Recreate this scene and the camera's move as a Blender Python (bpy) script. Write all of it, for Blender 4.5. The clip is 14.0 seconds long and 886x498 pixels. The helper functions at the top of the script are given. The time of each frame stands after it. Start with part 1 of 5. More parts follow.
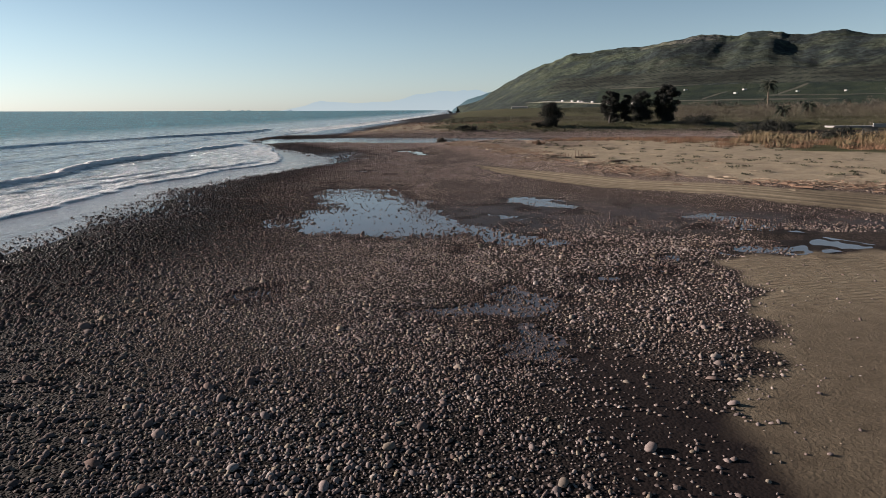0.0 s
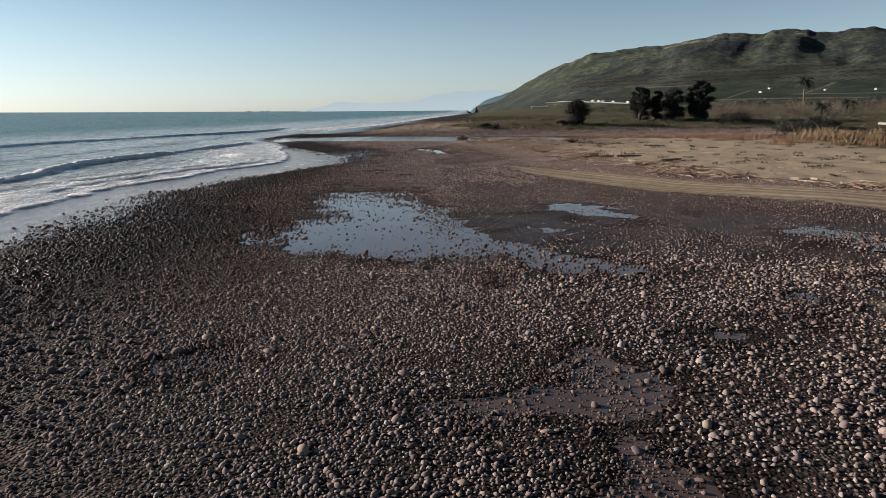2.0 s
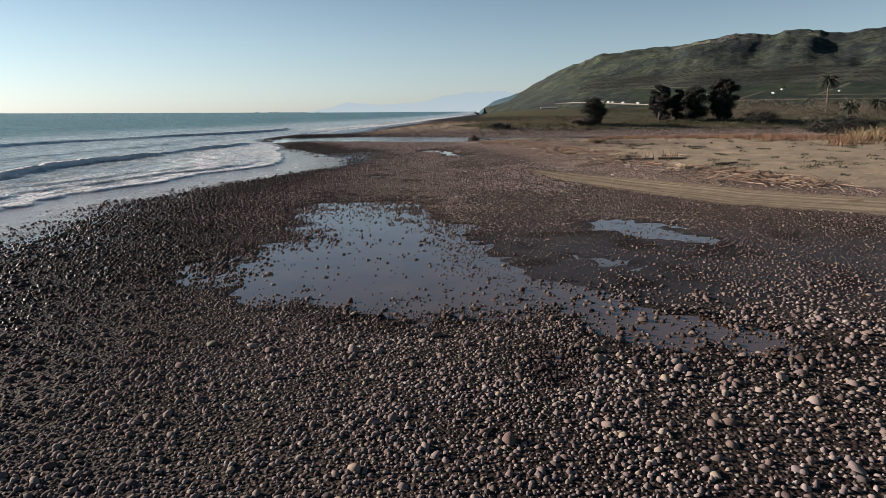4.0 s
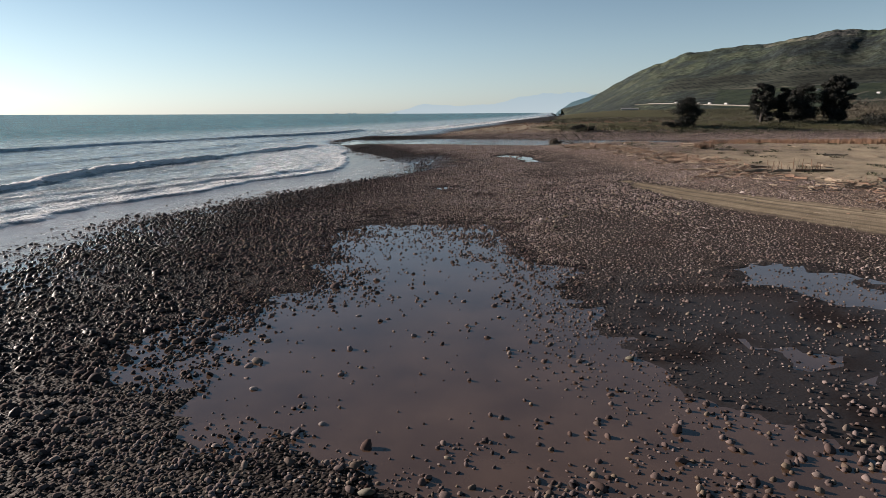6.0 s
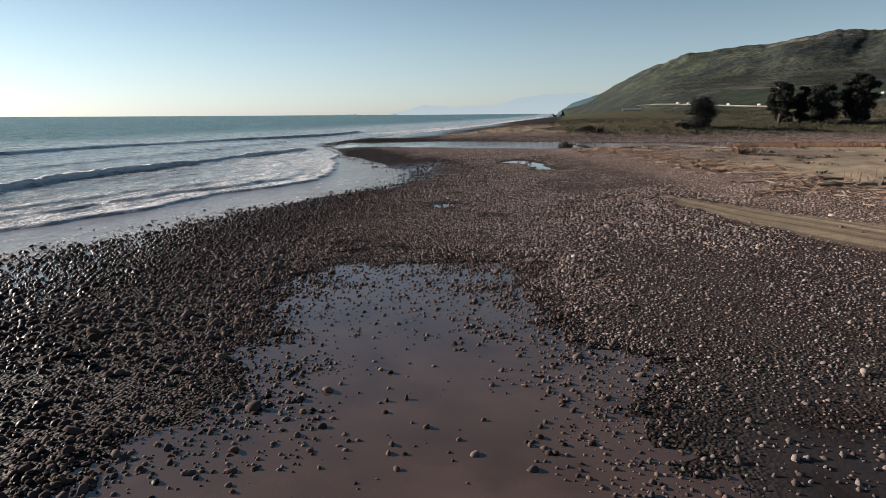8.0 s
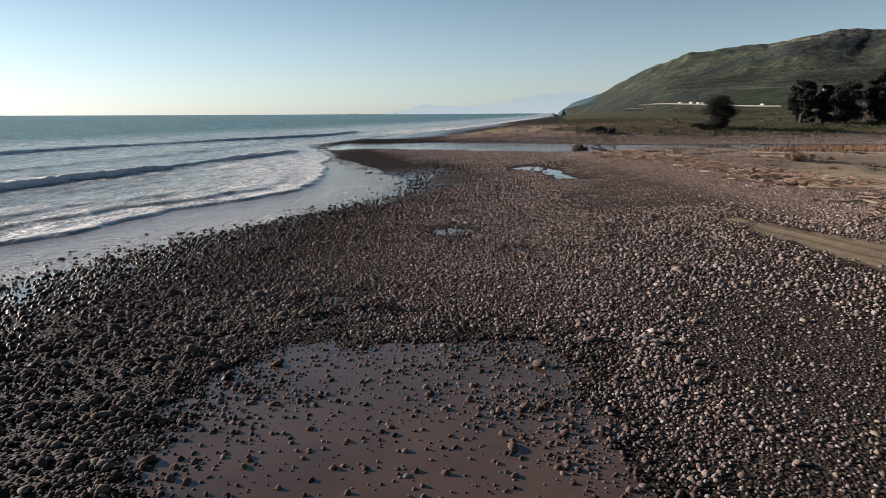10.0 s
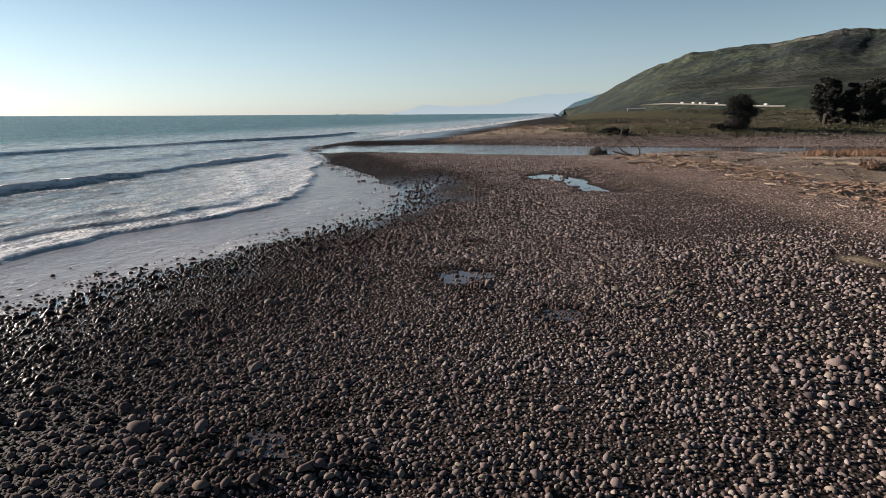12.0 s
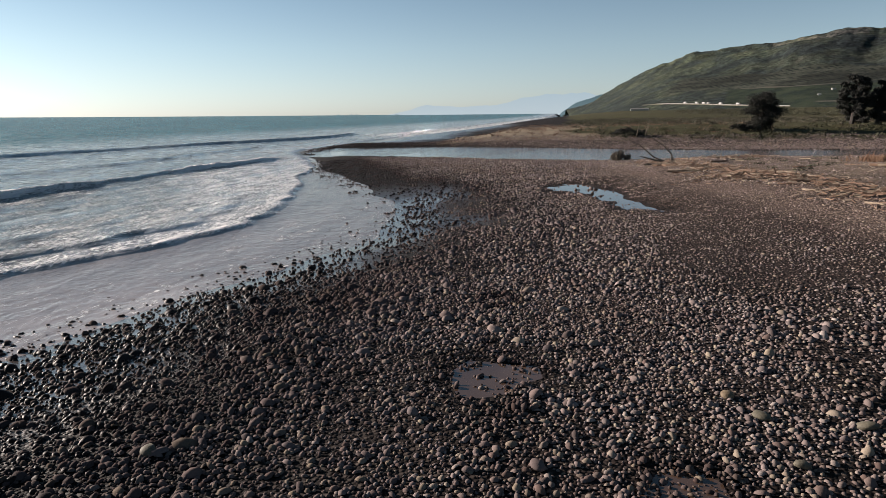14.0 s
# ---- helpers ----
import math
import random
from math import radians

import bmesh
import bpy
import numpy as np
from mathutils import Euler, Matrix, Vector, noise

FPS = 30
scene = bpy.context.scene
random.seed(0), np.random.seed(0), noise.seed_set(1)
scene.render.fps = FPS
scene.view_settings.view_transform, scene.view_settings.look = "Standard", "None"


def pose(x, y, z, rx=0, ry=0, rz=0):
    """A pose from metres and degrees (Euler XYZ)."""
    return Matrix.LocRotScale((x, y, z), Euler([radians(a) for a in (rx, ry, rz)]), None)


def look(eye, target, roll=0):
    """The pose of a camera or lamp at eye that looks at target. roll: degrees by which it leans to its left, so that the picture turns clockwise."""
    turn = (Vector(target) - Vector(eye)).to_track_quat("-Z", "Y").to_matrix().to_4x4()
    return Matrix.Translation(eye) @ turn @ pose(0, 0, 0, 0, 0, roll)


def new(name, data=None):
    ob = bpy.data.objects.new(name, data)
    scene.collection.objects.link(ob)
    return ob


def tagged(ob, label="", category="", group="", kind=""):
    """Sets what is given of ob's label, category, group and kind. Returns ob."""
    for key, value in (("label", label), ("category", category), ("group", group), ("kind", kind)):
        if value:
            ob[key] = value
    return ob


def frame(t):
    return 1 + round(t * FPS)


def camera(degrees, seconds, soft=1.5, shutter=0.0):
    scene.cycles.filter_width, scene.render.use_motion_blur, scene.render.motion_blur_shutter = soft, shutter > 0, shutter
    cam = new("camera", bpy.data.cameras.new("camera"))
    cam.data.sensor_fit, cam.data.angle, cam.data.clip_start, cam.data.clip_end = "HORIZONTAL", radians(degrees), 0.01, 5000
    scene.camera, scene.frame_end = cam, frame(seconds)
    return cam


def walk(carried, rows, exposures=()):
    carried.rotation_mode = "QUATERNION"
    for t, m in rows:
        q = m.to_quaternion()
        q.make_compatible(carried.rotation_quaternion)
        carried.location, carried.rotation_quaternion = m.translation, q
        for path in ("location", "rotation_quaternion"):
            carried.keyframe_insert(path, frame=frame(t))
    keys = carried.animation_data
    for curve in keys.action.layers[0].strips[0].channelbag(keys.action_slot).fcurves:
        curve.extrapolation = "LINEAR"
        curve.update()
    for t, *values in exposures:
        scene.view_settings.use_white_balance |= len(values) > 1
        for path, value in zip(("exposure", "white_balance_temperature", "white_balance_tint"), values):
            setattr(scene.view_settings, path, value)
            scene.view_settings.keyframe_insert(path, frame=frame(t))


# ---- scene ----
cam = camera(69.6, 14.0, soft=0.5)
METRES, EYE, TILT, LEAN, TURN = 68.964, 8.0, 0.25, 0.0, 0.0
ROWS = [
    (0.0, 0.0, 0.0, 0.0, -0.09, -12.41, 0.41),
    (0.5, -0.0017, 0.0366, -0.0034, 0.48, -12.39, 0.42),
    (1.0, -0.0034, 0.0734, -0.0069, 0.81, -12.38, 0.45),
    (1.5, -0.0054, 0.1104, -0.0104, 1.12, -12.37, 0.47),
    (2.0, -0.0075, 0.1473, -0.0141, 1.54, -12.36, 0.51),
    (2.2, -0.0085, 0.162, -0.0153, 1.72, -12.35, 0.51),
    (4.1, -0.0178, 0.3016, -0.0229, 2.3, -12.24, 0.47),
    (4.3, -0.0188, 0.3163, -0.0232, 2.68, -12.22, 0.47),
    (4.5, -0.0199, 0.331, -0.0233, 3.98, -12.21, 0.47),
    (5.0, -0.0226, 0.3676, -0.0238, 7.76, -12.13, 0.48),
    (5.5, -0.0255, 0.4037, -0.0242, 8.91, -12.08, 0.47),
    (6.0, -0.0293, 0.4395, -0.0244, 8.9, -12.09, 0.47),
    (6.5, -0.0335, 0.4755, -0.0248, 8.91, -12.05, 0.51),
    (7.0, -0.0386, 0.5115, -0.0251, 8.91, -12.04, 0.53),
    (7.5, -0.0441, 0.5473, -0.0254, 8.9, -12.01, 0.54),
    (8.0, -0.05, 0.5832, -0.0256, 8.92, -11.99, 0.59),
    (10.5, -0.082, 0.7554, -0.0257, 8.96, -12.05, 0.49),
    (11.0, -0.0886, 0.7893, -0.0259, 8.96, -12.05, 0.5),
    (11.5, -0.0952, 0.8229, -0.0262, 8.97, -12.02, 0.54),
    (12.0, -0.1016, 0.8564, -0.0262, 9.0, -12.02, 0.54),
    (12.5, -0.1081, 0.8897, -0.0264, 9.02, -12.0, 0.55),
    (13.0, -0.1145, 0.923, -0.0264, 9.05, -11.99, 0.59),
    (13.5, -0.1208, 0.9562, -0.0266, 9.07, -11.99, 0.62),
    (14.0, -0.1271, 0.9892, -0.0268, 9.1, -11.98, 0.65),
]
walk(cam, [(t, pose(0, 0, EYE, TILT, LEAN, TURN) @ pose(METRES * x, METRES * y, METRES * z, 90 + pitch, roll, yaw)) for t, x, y, z, yaw, pitch, roll in ROWS],
     exposures=[(0.0, 1.62, 6500, 10), (14.0, 1.62, 6500, 10)])

# ---- world and sun ----
SUN_AZ, SUN_EL = -75.0, 15.5
world = bpy.data.worlds.new("sky")
scene.world = world
world.use_nodes = True
_n = world.node_tree.nodes
_sky = _n.new("ShaderNodeTexSky")
_sky.sky_type, _sky.sun_disc = "NISHITA", False
_sky.sun_elevation, _sky.sun_rotation = radians(SUN_EL), radians(SUN_AZ)
_sky.altitude, _sky.air_density, _sky.dust_density, _sky.ozone_density = 0, 1.0, 0.3, 5.0
_grey = _n.new("ShaderNodeRGBToBW")
world.node_tree.links.new(_sky.outputs[0], _grey.inputs[0])
_mute = _n.new("ShaderNodeMix")
_mute.data_type = "RGBA"
_mute.inputs[0].default_value = 0.42
world.node_tree.links.new(_grey.outputs[0], _mute.inputs[6])
world.node_tree.links.new(_sky.outputs[0], _mute.inputs[7])
_air = _n.new("ShaderNodeMix")
_air.data_type, _air.blend_type = "RGBA", "MULTIPLY"
_air.inputs[0].default_value = 1.0
# sea haze pales the low sky
_way = _n.new("ShaderNodeTexCoord")
_up = _n.new("ShaderNodeSeparateXYZ")
_haze = _n.new("ShaderNodeValToRGB")
_haze.color_ramp.elements.new(0.5)
for _el, (_p, _c) in zip(_haze.color_ramp.elements, ((0.0, (0.955, 0.965, 0.975)), (0.10, (0.865, 0.96, 0.967)), (0.32, (0.51, 0.71, 0.77)))):
    _el.position, _el.color = _p, (*_c, 1)
world.node_tree.links.new(_way.outputs["Generated"], _up.inputs[0])
world.node_tree.links.new(_up.outputs[2], _haze.inputs[0])
world.node_tree.links.new(_haze.outputs[0], _air.inputs[7])
world.node_tree.links.new(_mute.outputs[2], _air.inputs[6])
world.node_tree.links.new(_air.outputs[2], _n["Background"].inputs[0])
_n["Background"].inputs[1].default_value = 0.0530
sun = new("sun", bpy.data.lights.new("sun", "SUN"))
sun.data.energy, sun.data.angle, sun.data.color = 5.0, radians(0.6), (1.0, 0.86, 0.76)
_to = Vector((math.sin(radians(SUN_AZ)) * math.cos(radians(SUN_EL)), math.cos(radians(SUN_AZ)) * math.cos(radians(SUN_EL)), math.sin(radians(SUN_EL))))
sun.matrix_world = look(tuple(_to * 50), (0, 0, 0))


# ---- numeric helpers ----
def vnoise(x, y, seed=0):
    """Smooth value noise, -1 to 1, on arrays."""
    x, y = np.asarray(x, float), np.asarray(y, float)
    ix, iy = np.floor(x).astype(np.int64), np.floor(y).astype(np.int64)
    fx, fy = x - ix, y - iy
    fx, fy = fx * fx * (3 - 2 * fx), fy * fy * (3 - 2 * fy)

    def h(a, b):
        k = (a * 374761393 + b * 668265263 + seed * 974634777) & 0x7FFFFFFF
        k = ((k ^ (k >> 13)) * 1274126177) & 0x7FFFFFFF
        return ((k ^ (k >> 16)) & 0xFFFF) / 32767.5 - 1

    return (h(ix, iy) * (1 - fx) + h(ix + 1, iy) * fx) * (1 - fy) + (h(ix, iy + 1) * (1 - fx) + h(ix + 1, iy + 1) * fx) * fy


def fbm(x, y, octaves=4, seed=0):
    total, amp, norm = 0, 1.0, 0.0
    for i in range(octaves):
        total = total + amp * vnoise(x * 2 ** i + 17.3 * i, y * 2 ** i - 9.1 * i, seed + i)
        norm += amp
        amp *= 0.5
    return total / norm


def sstep(a, b, x):
    t = np.clip((np.asarray(x, float) - a) / (b - a), 0, 1)
    return t * t * (3 - 2 * t)


def outline_distance(x, y, pts):
    """Signed distance to a closed outline, negative inside."""
    x, y = np.asarray(x, float), np.asarray(y, float)
    best, inside = np.full(x.shape, 1e18), np.zeros(x.shape, bool)
    for (ax, ay), (bx, by) in zip(pts, pts[1:] + pts[:1]):
        dx, dy = bx - ax, by - ay
        t = np.clip(((x - ax) * dx + (y - ay) * dy) / (dx * dx + dy * dy), 0, 1)
        best = np.minimum(best, (x - ax - t * dx) ** 2 + (y - ay - t * dy) ** 2)
        if ay != by:
            inside ^= ((ay > y) != (by > y)) & (x < dx * (y - ay) / dy + ax)
    return np.where(inside, -1, 1) * np.sqrt(best)


def line_distance(x, y, pts):
    """Distance to an open line, positive to the right of its way."""
    x, y = np.asarray(x, float), np.asarray(y, float)
    best, side = np.full(x.shape, 1e18), np.ones(x.shape)
    for (ax, ay), (bx, by) in zip(pts, pts[1:]):
        dx, dy = bx - ax, by - ay
        t = np.clip(((x - ax) * dx + (y - ay) * dy) / (dx * dx + dy * dy), 0, 1)
        q = (x - ax - t * dx) ** 2 + (y - ay - t * dy) ** 2
        s = np.where(dx * (y - ay) - dy * (x - ax) < 0, 1.0, -1.0)
        side = np.where(q < best, s, side)
        best = np.minimum(best, q)
    return side * np.sqrt(best)


# ---- the plan ----
SHORE = [(-25, -60), (-25, 35), (-25.3, 58), (-26.5, 66), (-25.8, 74), (-23, 80), (-21.4, 87), (-18.8, 95), (-17, 102), (-17, 109), (-22.5, 122), (-31, 137), (-37, 149), (-44, 165), (-52, 180), (-56, 200), (-57, 215),
         (-50, 240), (-53, 300), (-46, 407), (-34, 833), (0, 1900), (36, 3000), (60, 4950)]
DRIFT_LINE = [(200, -60), (60, 38), (38, 52), (27, 57), (19.5, 67), (14, 81), (10, 100), (6, 113), (3.2, 124), (2.5, 134), (6, 142), (16, 149), (60, 156), (300, 165)]
TRACK = [(60, 27), (34, 47.5), (24, 55.5), (16.5, 62.5), (11.0, 70.5), (7.6, 77), (4.6, 85)]
LAGOON = [(-53, 204), (-52, 184), (-47, 172), (-33, 166), (-19, 160), (-4, 155), (8, 155.5), (25, 154), (60, 161), (120, 163), (120, 176), (60, 178), (18, 178), (4, 182), (-6, 187), (-24, 195), (-45, 203)]
POOLS = {
    "main": (0.25, [(-13.6, 46.5), (-11.6, 42.6), (-9.4, 41.4), (-6.0, 40.2), (-4.3, 38.8), (-0.7, 38.6), (1.8, 38.8), (2.9, 37.0), (4.4, 36.3), (8.4, 36.6), (7.5, 38.3), (5.2, 40.4), (3.6, 43.0), (1.4, 45.2), (0.2, 48.8), (-0.4, 53.5), (-1.0, 56.2), (-2.6, 58.6), (-4.4, 66.3), (-9.7, 66.8), (-13.0, 65.0), (-13.2, 60.5), (-11.2, 55.0), (-10.6, 51.5), (-12.2, 48.8)]),
    "upper": (0.36, [(5.2, 55.6), (7.0, 57.2), (8.8, 57.0), (10.0, 54.4), (10.9, 50.6), (8.5, 50.9), (6.6, 52.6)]),
    "side": (0.30, [(3.9, 47.8), (6.1, 48.0), (5.6, 45.9), (4.1, 45.8)]),
    "east": (0.48, [(17.3, 45.6), (19.9, 46.9), (21.5, 42.5), (22.2, 39.5), (19.2, 40.8)]),
    "southeast": (0.36, [(14.8, 34.9), (19.1, 35.6), (22.8, 37.8), (24.6, 35.0), (19.5, 34.0), (16.2, 33.4)]),
    "middle": (0.27, [(9.8, 30.9), (12.2, 33.8), (12.6, 32.4), (10.4, 29.9)]),
    "little": (0.26, [(6.2, 28.6), (8.0, 29.4), (8.2, 28.8), (6.6, 28.1)]),
    "near": (0.225, [(-1.2, 24.2), (0.8, 25.6), (2.9, 27.6), (4.6, 26.6), (4.4, 24.0), (2.6, 23.3), (0.8, 23.3)]),
    "wallow": (0.215, [(1.8, 20.8), (2.9, 21.9), (4.2, 20.5), (4.1, 18.6), (2.2, 18.9)]),
    "trickle": (0.60, [(-10.2, 84.0), (-9.0, 82.0), (-9.2, 80.2), (-10.2, 80.8), (-10.9, 83.0)]),
    "hollow": (0.46, [(-12.9, 70.1), (-11.4, 70.4), (-11.3, 69.3), (-12.8, 69.2)]),
    "seep": (0.245, [(-9.4, 26.6), (-7.9, 27.2), (-6.6, 26.8), (-7.6, 25.9)]),
    "dimple": (0.245, [(0.6, 36.2), (1.6, 36.3), (1.7, 35.4), (0.8, 35.3)]),
    "cup": (0.66, [(-10.9, 87.8), (-9.9, 87.9), (-10.0, 86.6), (-10.8, 86.6)]),
    "dip": (0.62, [(-15.4, 86.3), (-14.6, 86.2), (-14.4, 82.6), (-15.0, 82.5)]),
    "scrape": (0.55, [(-6.9, 78.5), (-5.8, 78.4), (-5.9, 77.4), (-6.8, 77.5)]),
    "pond": (0.94, [(-9.2, 118.0), (-7.0, 121.6), (-5.0, 121.0), (-3.7, 115.0), (-1.6, 105.8), (-3.9, 107.0), (-6.2, 114.0)]),
}
MUD = [(3.0, 19.5), (5.0, 20.5), (6.9, 15.8), (7.4, 11), (6.5, 6), (4, 8), (3.2, 14)]
SAND = [(8.0, 16.5), (10.6, 18.4), (13.0, 25.5), (14.6, 33.0), (24.5, 34.2), (60, 10), (60, -40), (6, -40), (7.4, 11.5)]


def shore_at(y):
    p = np.array(SHORE)
    return np.interp(y, p[:, 1], p[:, 0])


def lagoon_level(x):
    return 0.0 + 0.60 * sstep(-46, -20, x)


def fields(x, y):
    """What the ground is at each place: height, shore distance and masks."""
    x, y = np.asarray(x, float), np.asarray(y, float)
    e = x - shore_at(y) + 0.9 * vnoise(x * 0.25, y * 0.25, 3) * (np.abs(y) < 400)
    d = line_distance(x, y, DRIFT_LINE)
    n1, n2 = fbm(x * 0.12, y * 0.12, 3, 5), fbm(x * 0.6, y * 0.6, 3, 9)
    base = 0.29 + 0.27 * sstep(60, 75, y) + 0.20 * sstep(76, 95, y) + 0.22 * sstep(92, 115, y) - 0.30 * sstep(140, 158, y) + 0.55 * sstep(196, 225, y) * sstep(18, 32, e)
    base = base + 0.03 * n1 + 0.03 * n2 * sstep(64, 72, np.abs(y - 10)) + 0.012 * n2
    inland = sstep(-13, 1.5, d) * 1.35 + sstep(0, 25, d) * 0.35 + 0.10 * n2 * sstep(-3, 6, d)
    inland = inland * (1 - 0.55 * sstep(112, 140, y) * (y < 165))
    far = sstep(186, 212, y) * sstep(21, 40, e)
    inland = np.maximum(inland, far * 1.6) + 1.2 * sstep(205, 230, y) * sstep(30, 80, e) + 9.0 * sstep(500, 1250, y) * sstep(20, 160, e) + 2.0 * sstep(120, 400, x)
    z = base + inland
    beach = 0.05 + 0.03 * e
    z = np.where(e < 8, beach + (z - beach) * sstep(-2, 8, e), z)
    z = np.maximum(z, -1.2)
    lag = outline_distance(x, y, LAGOON) + 1.2 * n2
    z = z - sstep(3.0, -2.0, lag) * np.maximum(z - lagoon_level(x) + 0.35, 0)
    pool = np.full(x.shape, 99.0)
    for name, (level, pts) in POOLS.items():
        s = np.full(x.shape, 99.0)
        near = (np.abs(x - pts[0][0]) < 30) & (np.abs(y - pts[0][1]) < 38)
        s[near] = outline_distance(x[near], y[near], pts) + 1.0 * n2[near] + 0.8 * vnoise(x[near] * 0.9, y[near] * 0.9, 33) * sstep(50, 20, np.ptp([p[1] for p in pts]) + 20 * (len(pts) < 10)) + 0.5 * vnoise(x[near] * 2.1, y[near] * 2.1, 31)
        small = 0.5 if max(p[0] for p in pts) - min(p[0] for p in pts) < 2.2 else 1.0
        k = sstep(2.2 * small, 0.0, s)
        z = z + k * (level + 0.035 - z) - 0.062 * sstep(0.25, -0.6, s)
        pool = np.minimum(pool, s)
    sand = sstep(1.3, -1.2, outline_distance(x, y, SAND) + 1.6 * n2)
    mud = sstep(1.2, -0.8, outline_distance(x, y, MUD) + 1.5 * n2) * (y < 40)
    dry = (0.50 * sstep(0, 25, y) - 0.10 * sstep(64, 80, y) + 0.18 * sstep(88, 115, y)) * sstep(5, 13, e) * (y < 160)
    dry = np.maximum(dry, 0.42 * sstep(3, 9, x) * sstep(15, 24, y) * (y < 90))
    dry = np.maximum(dry, sstep(-9, -4, d) * (1 - sstep(150, 160, y)) + 0.5 * sstep(178, 186, y) * sstep(204, 198, y))
    lane = line_distance(x, y, TRACK)
    tr = np.abs(lane) + 0.6 * n2
    track = sstep(2.5, 1.6, tr + 1.5 * sstep(66, 86, y) - 1.2 * sstep(56, 46, y))
    plateau = sstep(-1.0, 2.5, d + 1.5 * n2) * (y < 160)
    spit = sstep(196, 202, y) * sstep(84, 60, e + 10 * n1) * sstep(20, 27, e + 2 * n2) * sstep(330, 240, y)
    bank = sstep(178, 183, y) * sstep(207, 201, y) * sstep(27, 33, e)
    dry = np.maximum(dry, spit)
    sand2 = np.maximum(np.maximum(sand, 0.75 * track), plateau * (0.75 + 0.25 * n2) * (1 - 0.45 * sstep(92, 112, y) * sstep(24, 12, d)))
    sand2 = np.maximum(sand2, np.maximum(0.32 * bank, spit * (0.62 + 0.25 * n2)))
    veg = np.maximum(sstep(31, 44, d + 7 * n1) * (y < 170), sstep(40, 62, e + 14 * n1) * sstep(196, 203, y + 4 * n2))
    # real wetness by the sea; its reach inland paints the backlit stones' shade
    wet_shade = np.clip(sstep(1.0, 0.0, (e + 4.0 * n1 - 3.0 - 4.0 * sstep(30, 38, y) * sstep(60, 50, y) - 2.0 * sstep(56, 66, y) * sstep(84, 74, y)) / (17.0 - 12.0 * sstep(74, 100, y))), 0, 1) * (y < 160)
    wet_shade = np.maximum(wet_shade, 0.9 * sstep(34, 24, e + 3 * n2) * (y > 176) * (y < 290))
    film = sstep(6.5, 2.0, e + 3.0 * n1 + 1.2 * n2) * sstep(40, 52, y) * sstep(128, 112, y)
    soak = (0.2 + 0.7 * sstep(58, 50, y)) * sstep(-2.5, 1.5, x + n1) * sstep(38, 43, y) * sstep(74, 64, y) * (1 - sstep(-12, -8, d))
    film = np.maximum(film, 0.30 * soak * sstep(-0.2, 0.4, n2 + 0.3))
    film = np.maximum(film, 0.85 * sstep(22, 10, e + 3 * n2) * sstep(209, 214, y) * sstep(620, 420, y))
    return dict(z=z, e=e, d=d, pool=pool, lag=lag, sand=sand2, veg=veg, wet_shade=wet_shade, mud=mud, dry=dry, soak=soak, film=film, track=track, lane=lane, flat=sand, plateau=plateau, n1=n1, n2=n2)


def ground_z(x, y):
    return float(fields(np.array([x]), np.array([y]))["z"][0])


# ---- building helpers ----
def mesh_from(name, verts, faces, material, smooth=True, attrs=None):
    """A mesh from arrays: verts (n, 3) and faces (m, 3 or 4), with float attributes on its points."""
    me = bpy.data.meshes.new(name)
    verts, faces = np.asarray(verts, np.float32), np.asarray(faces, np.int32)
    k = faces.shape[1]
    me.vertices.add(len(verts))
    me.vertices.foreach_set("co", verts.ravel())
    me.loops.add(faces.size)
    me.loops.foreach_set("vertex_index", faces.ravel())
    me.polygons.add(len(faces))
    me.polygons.foreach_set("loop_start", np.arange(0, faces.size, k, dtype=np.int32))
    me.polygons.foreach_set("use_smooth", np.full(len(faces), smooth))
    me.update(calc_edges=True)
    for key, values in (attrs or {}).items():
        me.attributes.new(key, "FLOAT", "POINT").data.foreach_set("value", np.asarray(values, np.float32).ravel())
    me.materials.append(material)
    return me


def sheet(xs, ys):
    """Grid points and quads over two rising lists."""
    gx, gy = np.meshgrid(xs, ys)
    w = len(xs)
    i = (np.arange(len(ys) - 1)[:, None] * w + np.arange(w - 1)[None, :]).ravel()
    return gx.ravel(), gy.ravel(), np.stack([i, i + 1, i + 1 + w, i + w], 1)


def spread(near_lo, near_hi, step, lo, hi, ratio=1.25):
    """Even steps in the middle, growing steps outwards."""
    mid = list(np.arange(near_lo, near_hi + step / 2, step))
    a, s = [], step
    p = near_lo
    while p > lo:
        s *= ratio
        p = max(lo, p - s)
        a.append(p)
    b, s = [], step
    p = mid[-1]
    while p < hi:
        s *= ratio
        p = min(hi, p + s)
        b.append(p)
    return np.array(a[::-1] + mid + b)


def part(name, bm, material, parent, label=""):
    me = bpy.data.meshes.new(name)
    bm.to_mesh(me)
    bm.free()
    me.materials.append(material)
    ob = new(name, me)
    ob.parent = parent
    if label:
        tagged(ob, label)
    return ob


